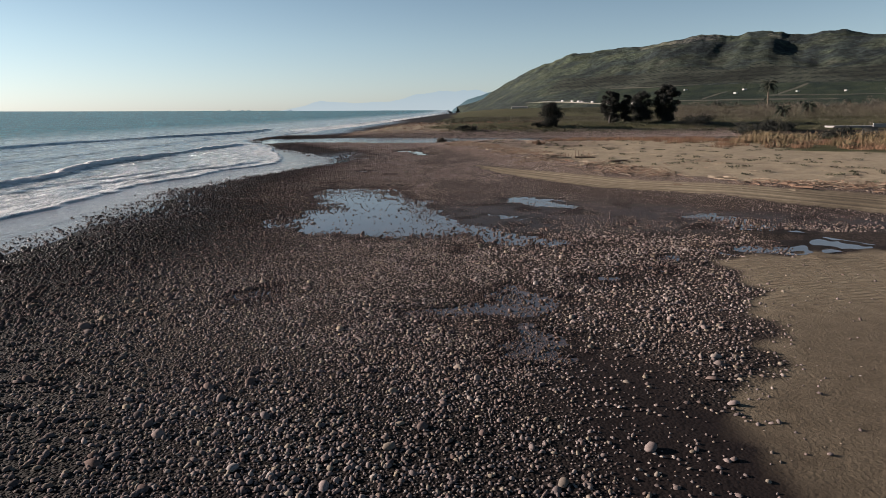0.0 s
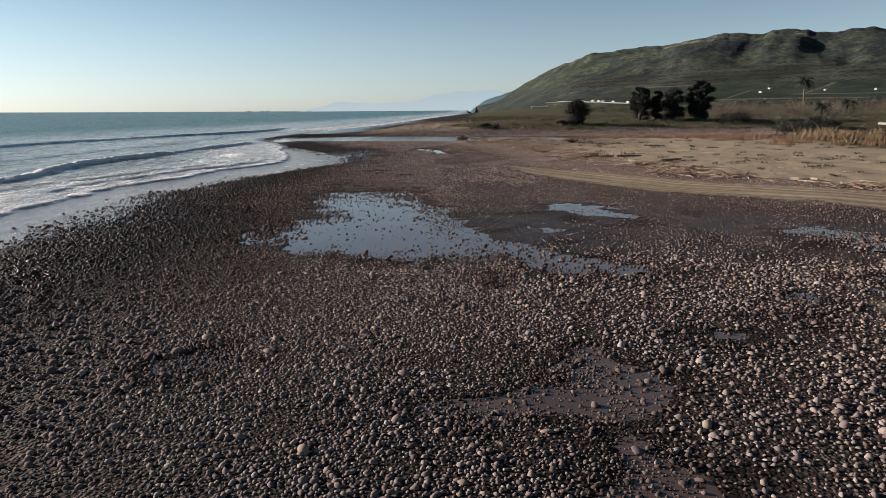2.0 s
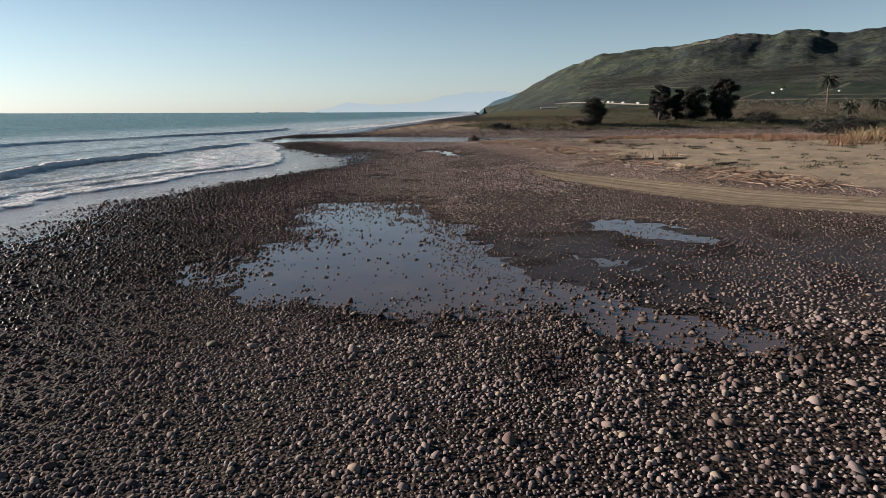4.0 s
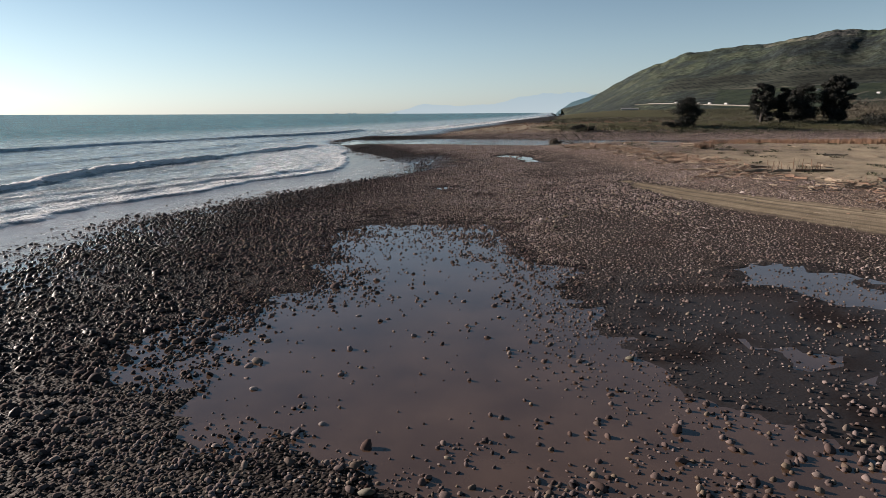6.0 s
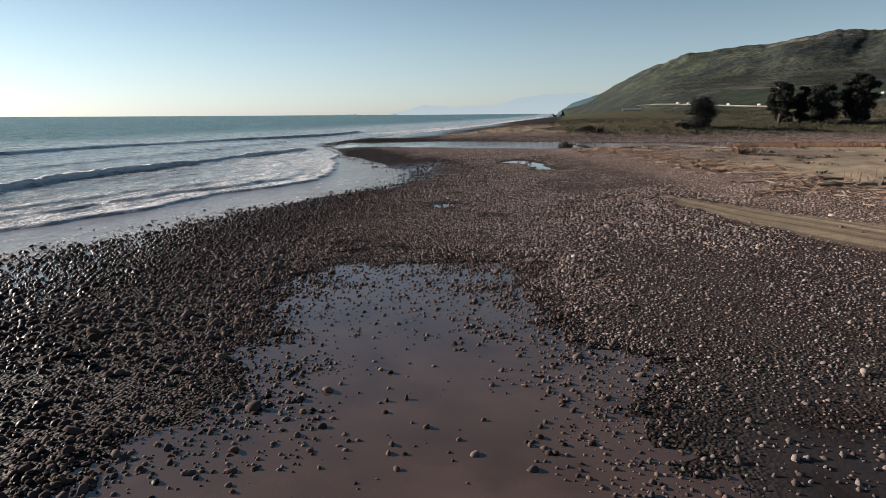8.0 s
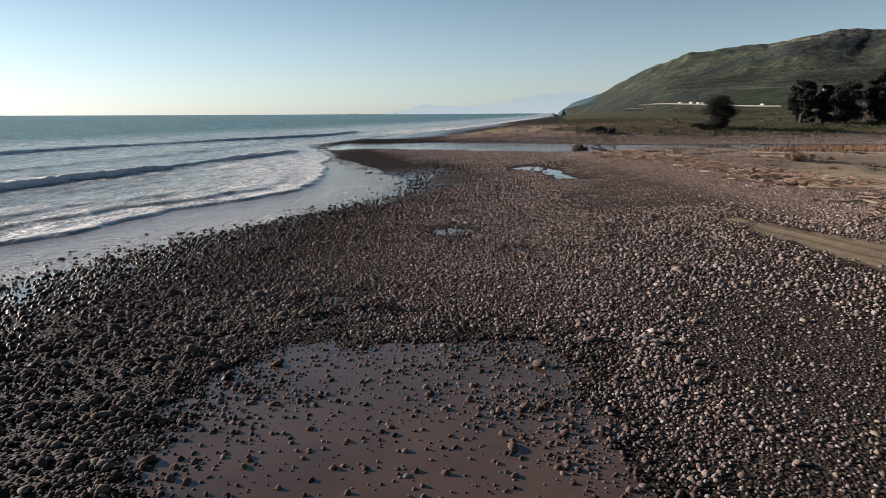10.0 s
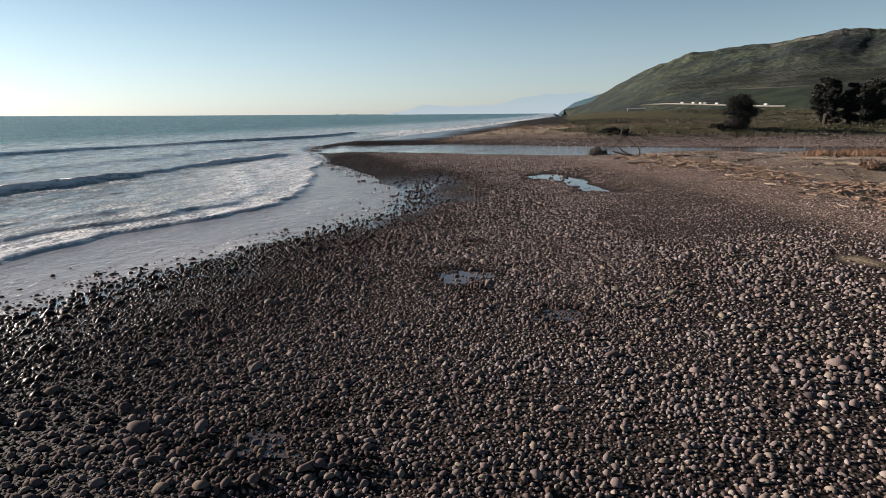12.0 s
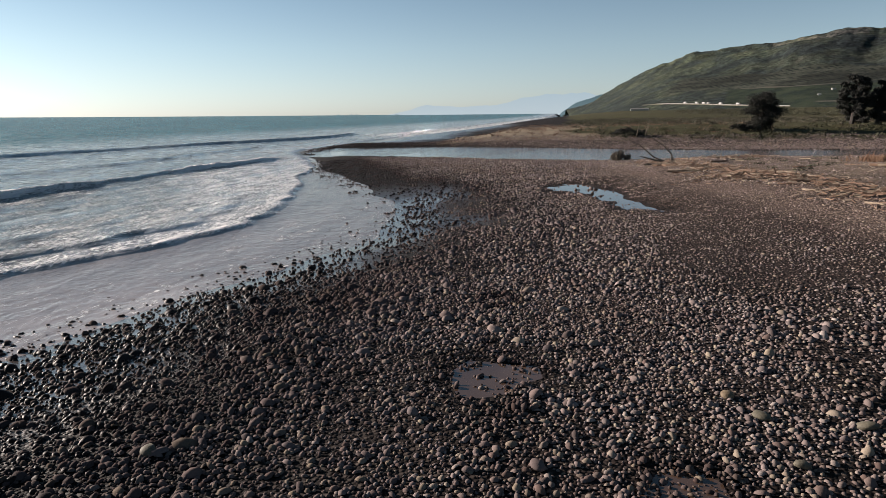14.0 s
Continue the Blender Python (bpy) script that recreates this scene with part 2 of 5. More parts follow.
# ---- materials ----
class Mat:
    """A node material with short ways to add nodes."""

    def __init__(self, name):
        self.m = bpy.data.materials.new(name)
        self.m.use_nodes = True
        self.t = self.m.node_tree
        self.b = self.t.nodes["Principled BSDF"]
        self.b.inputs["Specular IOR Level"].default_value = 0.35

    def node(self, kind, **sets):
        n = self.t.nodes.new("ShaderNode" + kind)
        for k, v in sets.items():
            if k in n.inputs:
                n.inputs[k].default_value = v
        return n

    def link(self, a, b):
        self.t.links.new(a, b)

    def place(self, scale=(1, 1, 1)):
        g = self.node("NewGeometry")
        m = self.node("Mapping")
        m.inputs["Scale"].default_value = scale
        self.link(g.outputs["Position"], m.inputs["Vector"])
        return m.outputs[0]

    def noise(self, scale, detail=4, rough=0.55, at=None):
        n = self.node("TexNoise", Scale=scale, Detail=detail, Roughness=rough)
        self.link(at or self.place(), n.inputs["Vector"])
        return n.outputs[0]

    def ramp(self, fac, stops):
        r = self.node("ValToRGB")
        while len(r.color_ramp.elements) < len(stops):
            r.color_ramp.elements.new(0.5)
        for el, (p, c) in zip(r.color_ramp.elements, stops):
            el.position = p
            el.color = (*c, 1) if isinstance(c, tuple) else (c, c, c, 1)
        self.link(fac, r.inputs[0])
        return r.outputs[0]

    def mix(self, fac, a, b, how="MIX"):
        n = self.t.nodes.new("ShaderNodeMix")
        n.data_type, n.blend_type = "RGBA", how
        for slot, v in ((0, fac), (6, a), (7, b)):
            if isinstance(v, (int, float)):
                n.inputs[slot].default_value = v if slot == 0 else (v, v, v, 1)
            elif isinstance(v, tuple):
                n.inputs[slot].default_value = (*v, 1)
            else:
                self.link(v, n.inputs[slot])
        return n.outputs[2]

    def math(self, how, a, b=0.0):
        n = self.t.nodes.new("ShaderNodeMath")
        n.operation = how
        for i, v in enumerate((a, b)):
            if isinstance(v, (int, float)):
                n.inputs[i].default_value = v
            else:
                self.link(v, n.inputs[i])
        return n.outputs[0]

    def attr(self, name):
        n = self.t.nodes.new("ShaderNodeAttribute")
        n.attribute_name = name
        return n.outputs["Fac"]

    def bump(self, height, strength, distance):
        n = self.node("Bump", Strength=strength, Distance=distance)
        self.link(height, n.inputs["Height"])
        return n

    def set(self, **sets):
        for k, v in sets.items():
            slot = self.b.inputs[k.replace("_", " ")]
            if isinstance(v, (int, float)):
                slot.default_value = v
            elif isinstance(v, tuple):
                slot.default_value = (*v, 1)
            else:
                self.link(v, slot)
        return self.m


def stone_material(name, per_island):
    k = Mat(name)
    if per_island:
        pick = k.node("NewGeometry").outputs["Random Per Island"]
    else:
        pick = k.node("ObjectInfo").outputs["Random"]
    tone = k.ramp(pick, [(0.0, (0.0279, 0.0246, 0.0254)), (0.18, (0.0787, 0.0664, 0.0631)), (0.36, (0.0476, 0.0353, 0.0320)), (0.55, (0.1025, 0.0853, 0.0795)), (0.72, (0.0558, 0.0484, 0.0484)), (0.88, (0.1050, 0.0900, 0.0680)), (0.97, (0.112, 0.099, 0.091)), (1.0, (0.140, 0.126, 0.117))])
    tone = k.mix(1.0, tone, (1.50, 1.48, 1.54), "MULTIPLY")
    grain = k.noise(55, 4, 0.6)
    tone = k.mix(0.4, tone, k.ramp(grain, [(0.3, 0.6), (0.7, 1.3)]), "MULTIPLY")
    dirt = k.noise(0.35, 3)
    tone = k.mix(k.ramp(dirt, [(0.4, 0.0), (0.7, 0.45)]), tone, (0.060, 0.042, 0.034))
    tone = k.mix(k.attr("dry"), tone, k.mix(1.0, tone, (1.62, 1.59, 1.52), "MULTIPLY"))
    wet_shade = k.attr("wet_shade")
    # darkens soaked stones, and paints shade on backlit ones further inland
    tone = k.mix(wet_shade, tone, k.mix(1.0, tone, (0.31, 0.275, 0.27), "MULTIPLY"))
    tone = k.mix(k.ramp(wet_shade, [(0.92, 0.0), (1.0, 1.0)]), tone, k.mix(1.0, tone, (0.38, 0.40, 0.44), "MULTIPLY"))
    rough = k.ramp(wet_shade, [(0.0, 0.80), (0.93, 0.72), (1.0, 0.48)])
    return k.set(Base_Color=tone, Roughness=rough, Specular_IOR_Level=k.ramp(wet_shade, [(0.0, 0.01), (0.93, 0.01), (1.0, 0.045)]), Normal=k.bump(grain, 0.25, 0.015).outputs[0])


def ground_material():
    k = Mat("beach ground")
    at = k.place()
    cells = k.node("TexVoronoi", Scale=11.0, Randomness=1.0)
    k.link(at, cells.inputs["Vector"])
    fine = k.node("TexVoronoi", Scale=26.0, Randomness=1.0)
    k.link(at, fine.inputs["Vector"])
    # dark mud tone, taken darker still to deepen the shade between cobbles
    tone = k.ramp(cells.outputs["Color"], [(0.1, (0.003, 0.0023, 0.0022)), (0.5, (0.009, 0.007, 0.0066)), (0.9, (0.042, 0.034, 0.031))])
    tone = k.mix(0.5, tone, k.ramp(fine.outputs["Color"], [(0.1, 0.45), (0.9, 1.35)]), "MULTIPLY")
    # shade between pebbles painted in, darker towards each cell's edge
    gap_shade = k.ramp(cells.outputs["Distance"], [(0.25, 1.0), (0.75, 0.35)])
    tone = k.mix(1.0, tone, gap_shade, "MULTIPLY")
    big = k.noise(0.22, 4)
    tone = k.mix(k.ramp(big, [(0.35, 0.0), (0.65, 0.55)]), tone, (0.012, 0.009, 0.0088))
    tone = k.mix(k.ramp(k.attr("dry"), [(0.3, 0.0), (1.0, 1.0)]), tone, k.mix(1.0, tone, (8.0, 7.7, 6.8), "MULTIPLY"))
    # sand
    sn = k.noise(1.6, 5, 0.6)
    sand = k.ramp(sn, [(0.3, (0.106, 0.084, 0.058)), (0.7, (0.155, 0.126, 0.089))])
    sand = k.mix(0.35, sand, k.ramp(k.noise(40, 3), [(0.3, 0.6), (0.7, 1.3)]), "MULTIPLY")
    sand = k.mix(k.attr("dry"), sand, k.mix(1.0, sand, (1.5, 1.52, 1.55), "MULTIPLY"))
    # wheel ruts drawn out along the track
    rut = k.node("CombineXYZ")
    k.link(k.math("MULTIPLY", k.attr("lane"), 2.6), rut.inputs[0])
    k.link(k.math("MULTIPLY", k.noise(0.05, 2), 3.0), rut.inputs[1])
    lines = k.noise(1.0, 4, 0.65, rut.outputs[0])
    sand = k.mix(k.attr("track"), sand, k.mix(1.0, sand, k.ramp(lines, [(0.36, 0.38), (0.62, 0.95)]), "MULTIPLY"))
    tone = k.mix(k.ramp(k.attr("sand"), [(0.35, 0.0), (0.75, 1.0)]), tone, sand)
    # low scrub
    vn = k.noise(0.16, 6, 0.65)
    veg = k.ramp(vn, [(0.30, (0.025, 0.026, 0.013)), (0.48, (0.047, 0.046, 0.021)), (0.62, (0.060, 0.050, 0.029)), (0.75, (0.031, 0.033, 0.015))])
    veg = k.mix(0.7, veg, k.ramp(k.noise(2.2, 5, 0.7), [(0.3, 0.35), (0.7, 1.4)]), "MULTIPLY")
    tone = k.mix(k.ramp(k.attr("veg"), [(0.3, 0.0), (0.7, 1.0)]), tone, veg)
    mud = k.attr("mud")
    tone = k.mix(k.math("MULTIPLY", mud, 0.9), tone, k.ramp(k.noise(1.4, 5, 0.6), [(0.35, (0.016, 0.0115, 0.0112)), (0.65, (0.026, 0.0190, 0.0180))]))
    wet_shade = k.attr("wet_shade")
    tone = k.mix(wet_shade, tone, k.mix(1.0, tone, (0.36, 0.34, 0.34), "MULTIPLY"))
    film = k.attr("film")
    tone = k.mix(film, tone, k.mix(k.noise(0.8, 4), (0.030, 0.026, 0.025), (0.050, 0.043, 0.041)))
    rough = k.mix(film, k.ramp(wet_shade, [(0.0, 0.88), (1.0, 0.66)]), 0.14)
    rip = k.node("TexWave", Scale=0.75, Distortion=7.0, Detail=3.0)
    rip.bands_direction = "Y"
    k.link(at, rip.inputs["Vector"])
    grains = k.math("ADD", k.noise(9, 5, 0.6), k.math("MULTIPLY", k.math("MULTIPLY", rip.outputs[1], k.attr("ripple")), 0.9))
    high = k.mix(k.attr("sand"), k.math("SUBTRACT", 1.0, cells.outputs["Distance"]), grains)
    return k.set(Base_Color=tone, Roughness=rough, Specular_IOR_Level=k.ramp(film, [(0.0, 0.06), (1.0, 0.5)]), Normal=k.bump(k.math("MULTIPLY", high, k.math("SUBTRACT", 1.0, k.math("MULTIPLY", k.math("MAXIMUM", film, mud), 0.88))), 0.8, 0.06).outputs[0])


def sea_material():
    k = Mat("sea water")
    foam, shallow, film = k.attr("foam"), k.attr("shallow"), k.attr("film")
    # inshore water painted paler, standing in for reflected sky and thin foam
    water = k.mix(k.ramp(k.attr("inshore"), [(0.45, 0.0), (1.0, 1.0)]), (0.034, 0.102, 0.128), (0.230, 0.268, 0.284))
    water = k.mix(shallow, water, (0.225, 0.226, 0.238))
    water = k.mix(film, water, (0.160, 0.142, 0.139))
    # light and dark sides of swell and ripples put into the water colour
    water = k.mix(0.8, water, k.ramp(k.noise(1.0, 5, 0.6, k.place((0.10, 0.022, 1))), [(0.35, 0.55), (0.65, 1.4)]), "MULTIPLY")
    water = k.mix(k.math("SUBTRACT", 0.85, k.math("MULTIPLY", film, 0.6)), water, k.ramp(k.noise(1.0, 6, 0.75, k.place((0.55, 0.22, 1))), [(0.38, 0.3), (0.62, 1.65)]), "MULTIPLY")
    # foam: long streaks along the shore, broken by a fine lace
    streak = k.math("ADD", k.math("MULTIPLY", k.noise(1.0, 5, 0.75, k.place((6.5, 2.2, 1))), 0.62), k.math("MULTIPLY", k.noise(1.0, 5, 0.65, k.place((1.1, 0.28, 1))), 0.38))
    lace = k.node("TexVoronoi", Scale=2.6)
    lace.feature = "DISTANCE_TO_EDGE"
    warp = k.mix(0.3, k.place((1.0, 0.5, 1)), k.node("TexNoise", Scale=1.3, Detail=4).outputs[1], "ADD")
    k.link(warp, lace.inputs["Vector"])
    net = k.ramp(lace.outputs[0], [(0.0, 1.0), (0.20, 0.0)])
    f = k.math("ADD", k.math("MULTIPLY", foam, 1.68), k.math("MULTIPLY", k.math("SUBTRACT", streak, 0.53), 7.5))
    f = k.math("ADD", f, k.math("MULTIPLY", k.math("MULTIPLY", net, foam), 0.5))
    some = k.ramp(foam, [(0.02, 0.0), (0.15, 1.0)])
    cover = k.math("MULTIPLY", k.ramp(f, [(0.62, 0.0), (0.98, 1.0)]), some)
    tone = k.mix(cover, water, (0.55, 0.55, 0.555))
    ripple = k.math("ADD", k.noise(1.0, 5, 0.66, k.place((1.3, 0.8, 1))), k.math("MULTIPLY", k.noise(1.0, 5, 0.7, k.place((0.45, 0.20, 1))), 1.8))
    swell = k.noise(1.0, 3, 0.5, k.place((0.09, 0.02, 1)))
    high = k.math("ADD", ripple, k.math("MULTIPLY", swell, 2.0))
    high = k.math("ADD", high, k.math("MULTIPLY", cover, 0.7))
    k.b.inputs["IOR"].default_value = 1.33
    rise = k.bump(high, 1.0, 0.42)
    k.link(k.math("MULTIPLY", k.ramp(shallow, [(0.0, 1.0), (1.0, 0.36)]), k.math("SUBTRACT", 1.0, k.math("MULTIPLY", film, 0.62))), rise.inputs["Strength"])
    relief = rise.outputs[0]
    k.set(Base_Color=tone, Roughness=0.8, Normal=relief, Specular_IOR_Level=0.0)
    gloss = k.node("BsdfGlossy", Roughness=0.10)
    k.link(relief, gloss.inputs["Normal"])
    fres = k.node("Fresnel", IOR=1.42)
    soft_rise = k.bump(high, 0.22, 0.42)
    k.link(soft_rise.outputs[0], fres.inputs["Normal"])
    cap = k.ramp(k.attr("inshore"), [(0.0, 0.34), (1.0, 0.85)])
    facets = k.ramp(k.noise(1.0, 6, 0.75, k.place((0.40, 0.16, 1))), [(0.40, 0.30), (0.58, 1.25)])
    facets = k.mix(film, facets, 0.85)
    amount = k.math("MULTIPLY", k.math("MULTIPLY", k.math("MINIMUM", fres.outputs[0], cap), facets), k.math("SUBTRACT", 1.0, cover))
    blend = k.node("MixShader")
    k.link(amount, blend.inputs[0])
    k.link(k.b.outputs[0], blend.inputs[1])
    k.link(gloss.outputs[0], blend.inputs[2])
    k.link(blend.outputs[0], k.t.nodes["Material Output"].inputs[0])
    return k.m


def pool_material(name, tone_a, tone_b, ripple, size=0.02):
    k = Mat(name)
    tone = k.ramp(k.noise(0.5, 5, 0.6), [(0.3, tone_a), (0.7, tone_b)])
    k.b.inputs["IOR"].default_value = 1.62
    return k.set(Base_Color=tone, Roughness=0.03, Specular_IOR_Level=0.5, Normal=k.bump(k.noise(3.5, 4), ripple, size).outputs[0])


def plain(name, a, b, scale, rough=0.85, detail=5, bump=0.4, size=0.02):
    k = Mat(name)
    n = k.noise(scale, detail, 0.6)
    return k.set(Base_Color=k.ramp(n, [(0.3, a), (0.7, b)]), Roughness=rough, Normal=k.bump(n, bump, size).outputs[0])


def hill_material():
    k = Mat("scrub hillside")
    n = k.noise(0.012, 7, 0.62)
    tone = k.ramp(n, [(0.30, (0.011, 0.016, 0.0165)), (0.46, (0.020, 0.027, 0.024)), (0.58, (0.034, 0.043, 0.028)), (0.74, (0.050, 0.053, 0.038))])
    spots = k.noise(0.09, 5, 0.7)
    tone = k.mix(0.75, tone, k.ramp(spots, [(0.42, 0.28), (0.60, 1.45)]), "MULTIPLY")
    tone = k.mix(0.7, tone, k.ramp(k.noise(0.03, 6, 0.7), [(0.40, 0.45), (0.60, 1.35)]), "MULTIPLY")
    # blue-grey cast puts the distance haze into the hill's colour
    tone = k.mix(1.0, tone, (0.86, 0.84, 0.94), "MULTIPLY")
    scar = k.attr("scar")
    tone = k.mix(k.ramp(k.math("MULTIPLY", scar, k.noise(0.05, 6, 0.75)), [(0.42, 0.0), (0.62, 0.8)]), tone, (0.10, 0.094, 0.085))
    # olive grass colour, also used to paint the upper slopes sunlit
    tone = k.mix(k.attr("sunlit_grass"), tone, k.mix(1.0, tone, (1.5, 1.5, 1.3), "MULTIPLY"))
    trees = k.node("TexVoronoi", Scale=0.085, Randomness=0.35)
    k.link(k.place((1, 0.7, 1)), trees.inputs["Vector"])
    rows = k.ramp(trees.outputs["Distance"], [(0.30, (0.004, 0.0065, 0.006)), (0.52, (0.030, 0.033, 0.025))])
    rows = k.mix(0.8, rows, k.ramp(k.noise(0.008, 4), [(0.42, 0.4), (0.58, 1.3)]), "MULTIPLY")
    tone = k.mix(k.ramp(k.attr("orchard"), [(0.4, 0.0), (0.6, 1.0)]), tone, rows)
    green = k.ramp(k.noise(0.02, 3), [(0.4, (0.009, 0.015, 0.011)), (0.6, (0.020, 0.027, 0.016))])
    tone = k.mix(k.ramp(k.attr("field"), [(0.4, 0.0), (0.6, 1.0)]), tone, green)
    tone = k.mix(k.ramp(k.attr("path"), [(0.4, 0.0), (0.6, 1.0)]), tone, (0.06, 0.057, 0.045))
    return k.set(Base_Color=tone, Roughness=0.95, Specular_IOR_Level=0.1, Normal=k.bump(k.noise(0.05, 6, 0.7), 1.0, 9.0).outputs[0])


M_STONES = stone_material("beach cobbles", True)
M_COBBLE = stone_material("single cobble", False)
M_GROUND = ground_material()
M_SEA = sea_material()
M_POOL = pool_material("muddy pool water", (0.038, 0.0230, 0.0162), (0.066, 0.0420, 0.0300), 0.05)
M_LAGOON = pool_material("lagoon water", (0.060, 0.060, 0.066), (0.085, 0.080, 0.084), 0.6, 0.05)
M_HILL = hill_material()
M_BARK = plain("grey bark", (0.045, 0.036, 0.028), (0.10, 0.08, 0.06), 6)
M_DARKBARK = plain("dark cypress bark", (0.010, 0.008, 0.007), (0.024, 0.019, 0.016), 6)
M_DARKLEAF = plain("dark cypress leaves", (0.003, 0.0036, 0.0028), (0.008, 0.009, 0.0062), 0.8)
M_PALM = plain("palm leaves", (0.006, 0.008, 0.004), (0.017, 0.020, 0.010), 1.5)
M_SCRUB = plain("olive scrub leaves", (0.016, 0.0172, 0.008), (0.038, 0.037, 0.017), 0.35)
M_WILLOW = plain("bare willow twigs", (0.034, 0.029, 0.021), (0.080, 0.066, 0.047), 0.12)
M_REED = plain("dry reeds", (0.070, 0.048, 0.024), (0.140, 0.104, 0.056), 0.4)
M_DRY = plain("rusty dry weeds", (0.075, 0.039, 0.022), (0.145, 0.082, 0.047), 0.5)
M_DRIFT = plain("weathered driftwood", (0.090, 0.068, 0.048), (0.20, 0.16, 0.12), 2.5)
M_REDWOOD = plain("reddish driftwood", (0.072, 0.042, 0.028), (0.14, 0.088, 0.058), 2.5)
M_CONCRETE = plain("pale concrete", (0.117, 0.111, 0.104), (0.169, 0.164, 0.157), 0.8)
M_WHITE = plain("white sheet metal", (0.19, 0.19, 0.185), (0.24, 0.24, 0.235), 0.5, 0.5)


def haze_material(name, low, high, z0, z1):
    """Distant mountains with the sea air's haze painted on as an even glow."""
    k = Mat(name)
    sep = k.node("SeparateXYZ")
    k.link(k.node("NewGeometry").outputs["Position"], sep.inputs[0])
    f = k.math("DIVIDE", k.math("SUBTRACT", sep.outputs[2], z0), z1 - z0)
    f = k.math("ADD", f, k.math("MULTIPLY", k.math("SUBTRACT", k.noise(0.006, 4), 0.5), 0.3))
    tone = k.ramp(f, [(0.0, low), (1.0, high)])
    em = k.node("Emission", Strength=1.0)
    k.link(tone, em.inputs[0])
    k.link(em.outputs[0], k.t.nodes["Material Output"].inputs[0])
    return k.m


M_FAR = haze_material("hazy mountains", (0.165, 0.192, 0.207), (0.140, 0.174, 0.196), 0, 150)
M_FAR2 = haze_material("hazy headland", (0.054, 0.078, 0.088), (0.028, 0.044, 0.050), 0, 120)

# ---- ground: one sheet to the horizon ----
def build_ground():
    xs = spread(-34, 42, 0.5, -400, 4900, 1.22)
    ys = np.concatenate([spread(4, 126, 0.5, -300, 126, 1.3)[:-1], np.arange(126, 250, 1.25), spread(250, 252, 2, 250, 4900, 1.16)[1:]])
    x, y, f = sheet(xs, np.unique(ys))
    q = fields(x, y)
    damp = np.maximum(q["wet_shade"], sstep(1.6, 0.0, q["pool"]) * 0.9)
    damp = np.maximum(damp, (0.40 + 0.35 * sstep(28, 20, y)) * q["flat"])
    damp = np.maximum(damp, 0.55 * sstep(0.1, 0.5, q["n1"]) * (1 - q["plateau"]) * (y < 60) * (1 - q["flat"]))
    me = mesh_from("ground", np.stack([x, y, q["z"]], 1), f, M_GROUND, True, dict(sand=q["sand"], veg=q["veg"], wet_shade=np.maximum(np.maximum(damp, 0.7 * q["mud"]), q["soak"]), dry=q["dry"], film=q["film"], mud=np.maximum(0.8 * q["mud"], sstep(0.35, 0.75, q["soak"] + 0.25 * q["n2"])), ripple=q["flat"] * sstep(22, 27, y), track=q["track"], lane=q["lane"]))
    return tagged(new("ground", me), "brown gravel and tan sand beach with scrub behind", "beach", kind="structure")


ground = build_ground()


# ---- sea ----
def wave(x, y, cx, y0, y1, high, width, seed):
    """A wave along the line cx(y): its height, how strong it is there, and the distance shorewards of its crest."""
    off = x - (cx + 1.3 * vnoise(y * 0.05, y * 0 + seed, seed) + 0.35 * vnoise(y * 0.35, y * 0 + seed, seed + 1))
    along = sstep(y0 - 14, y0, y) * sstep(y1 + 14, y1, y)
    shape = np.where(off < 0, np.exp(-(off / (width * 1.9)) ** 2), np.exp(-(off / (width * 0.28)) ** 2))
    along = along * np.clip(0.75 + 0.6 * fbm(y * 0.03, y * 0 + 3.3 * seed, 3, seed + 2), 0.05, 1.15)
    return along * high * shape, along, off


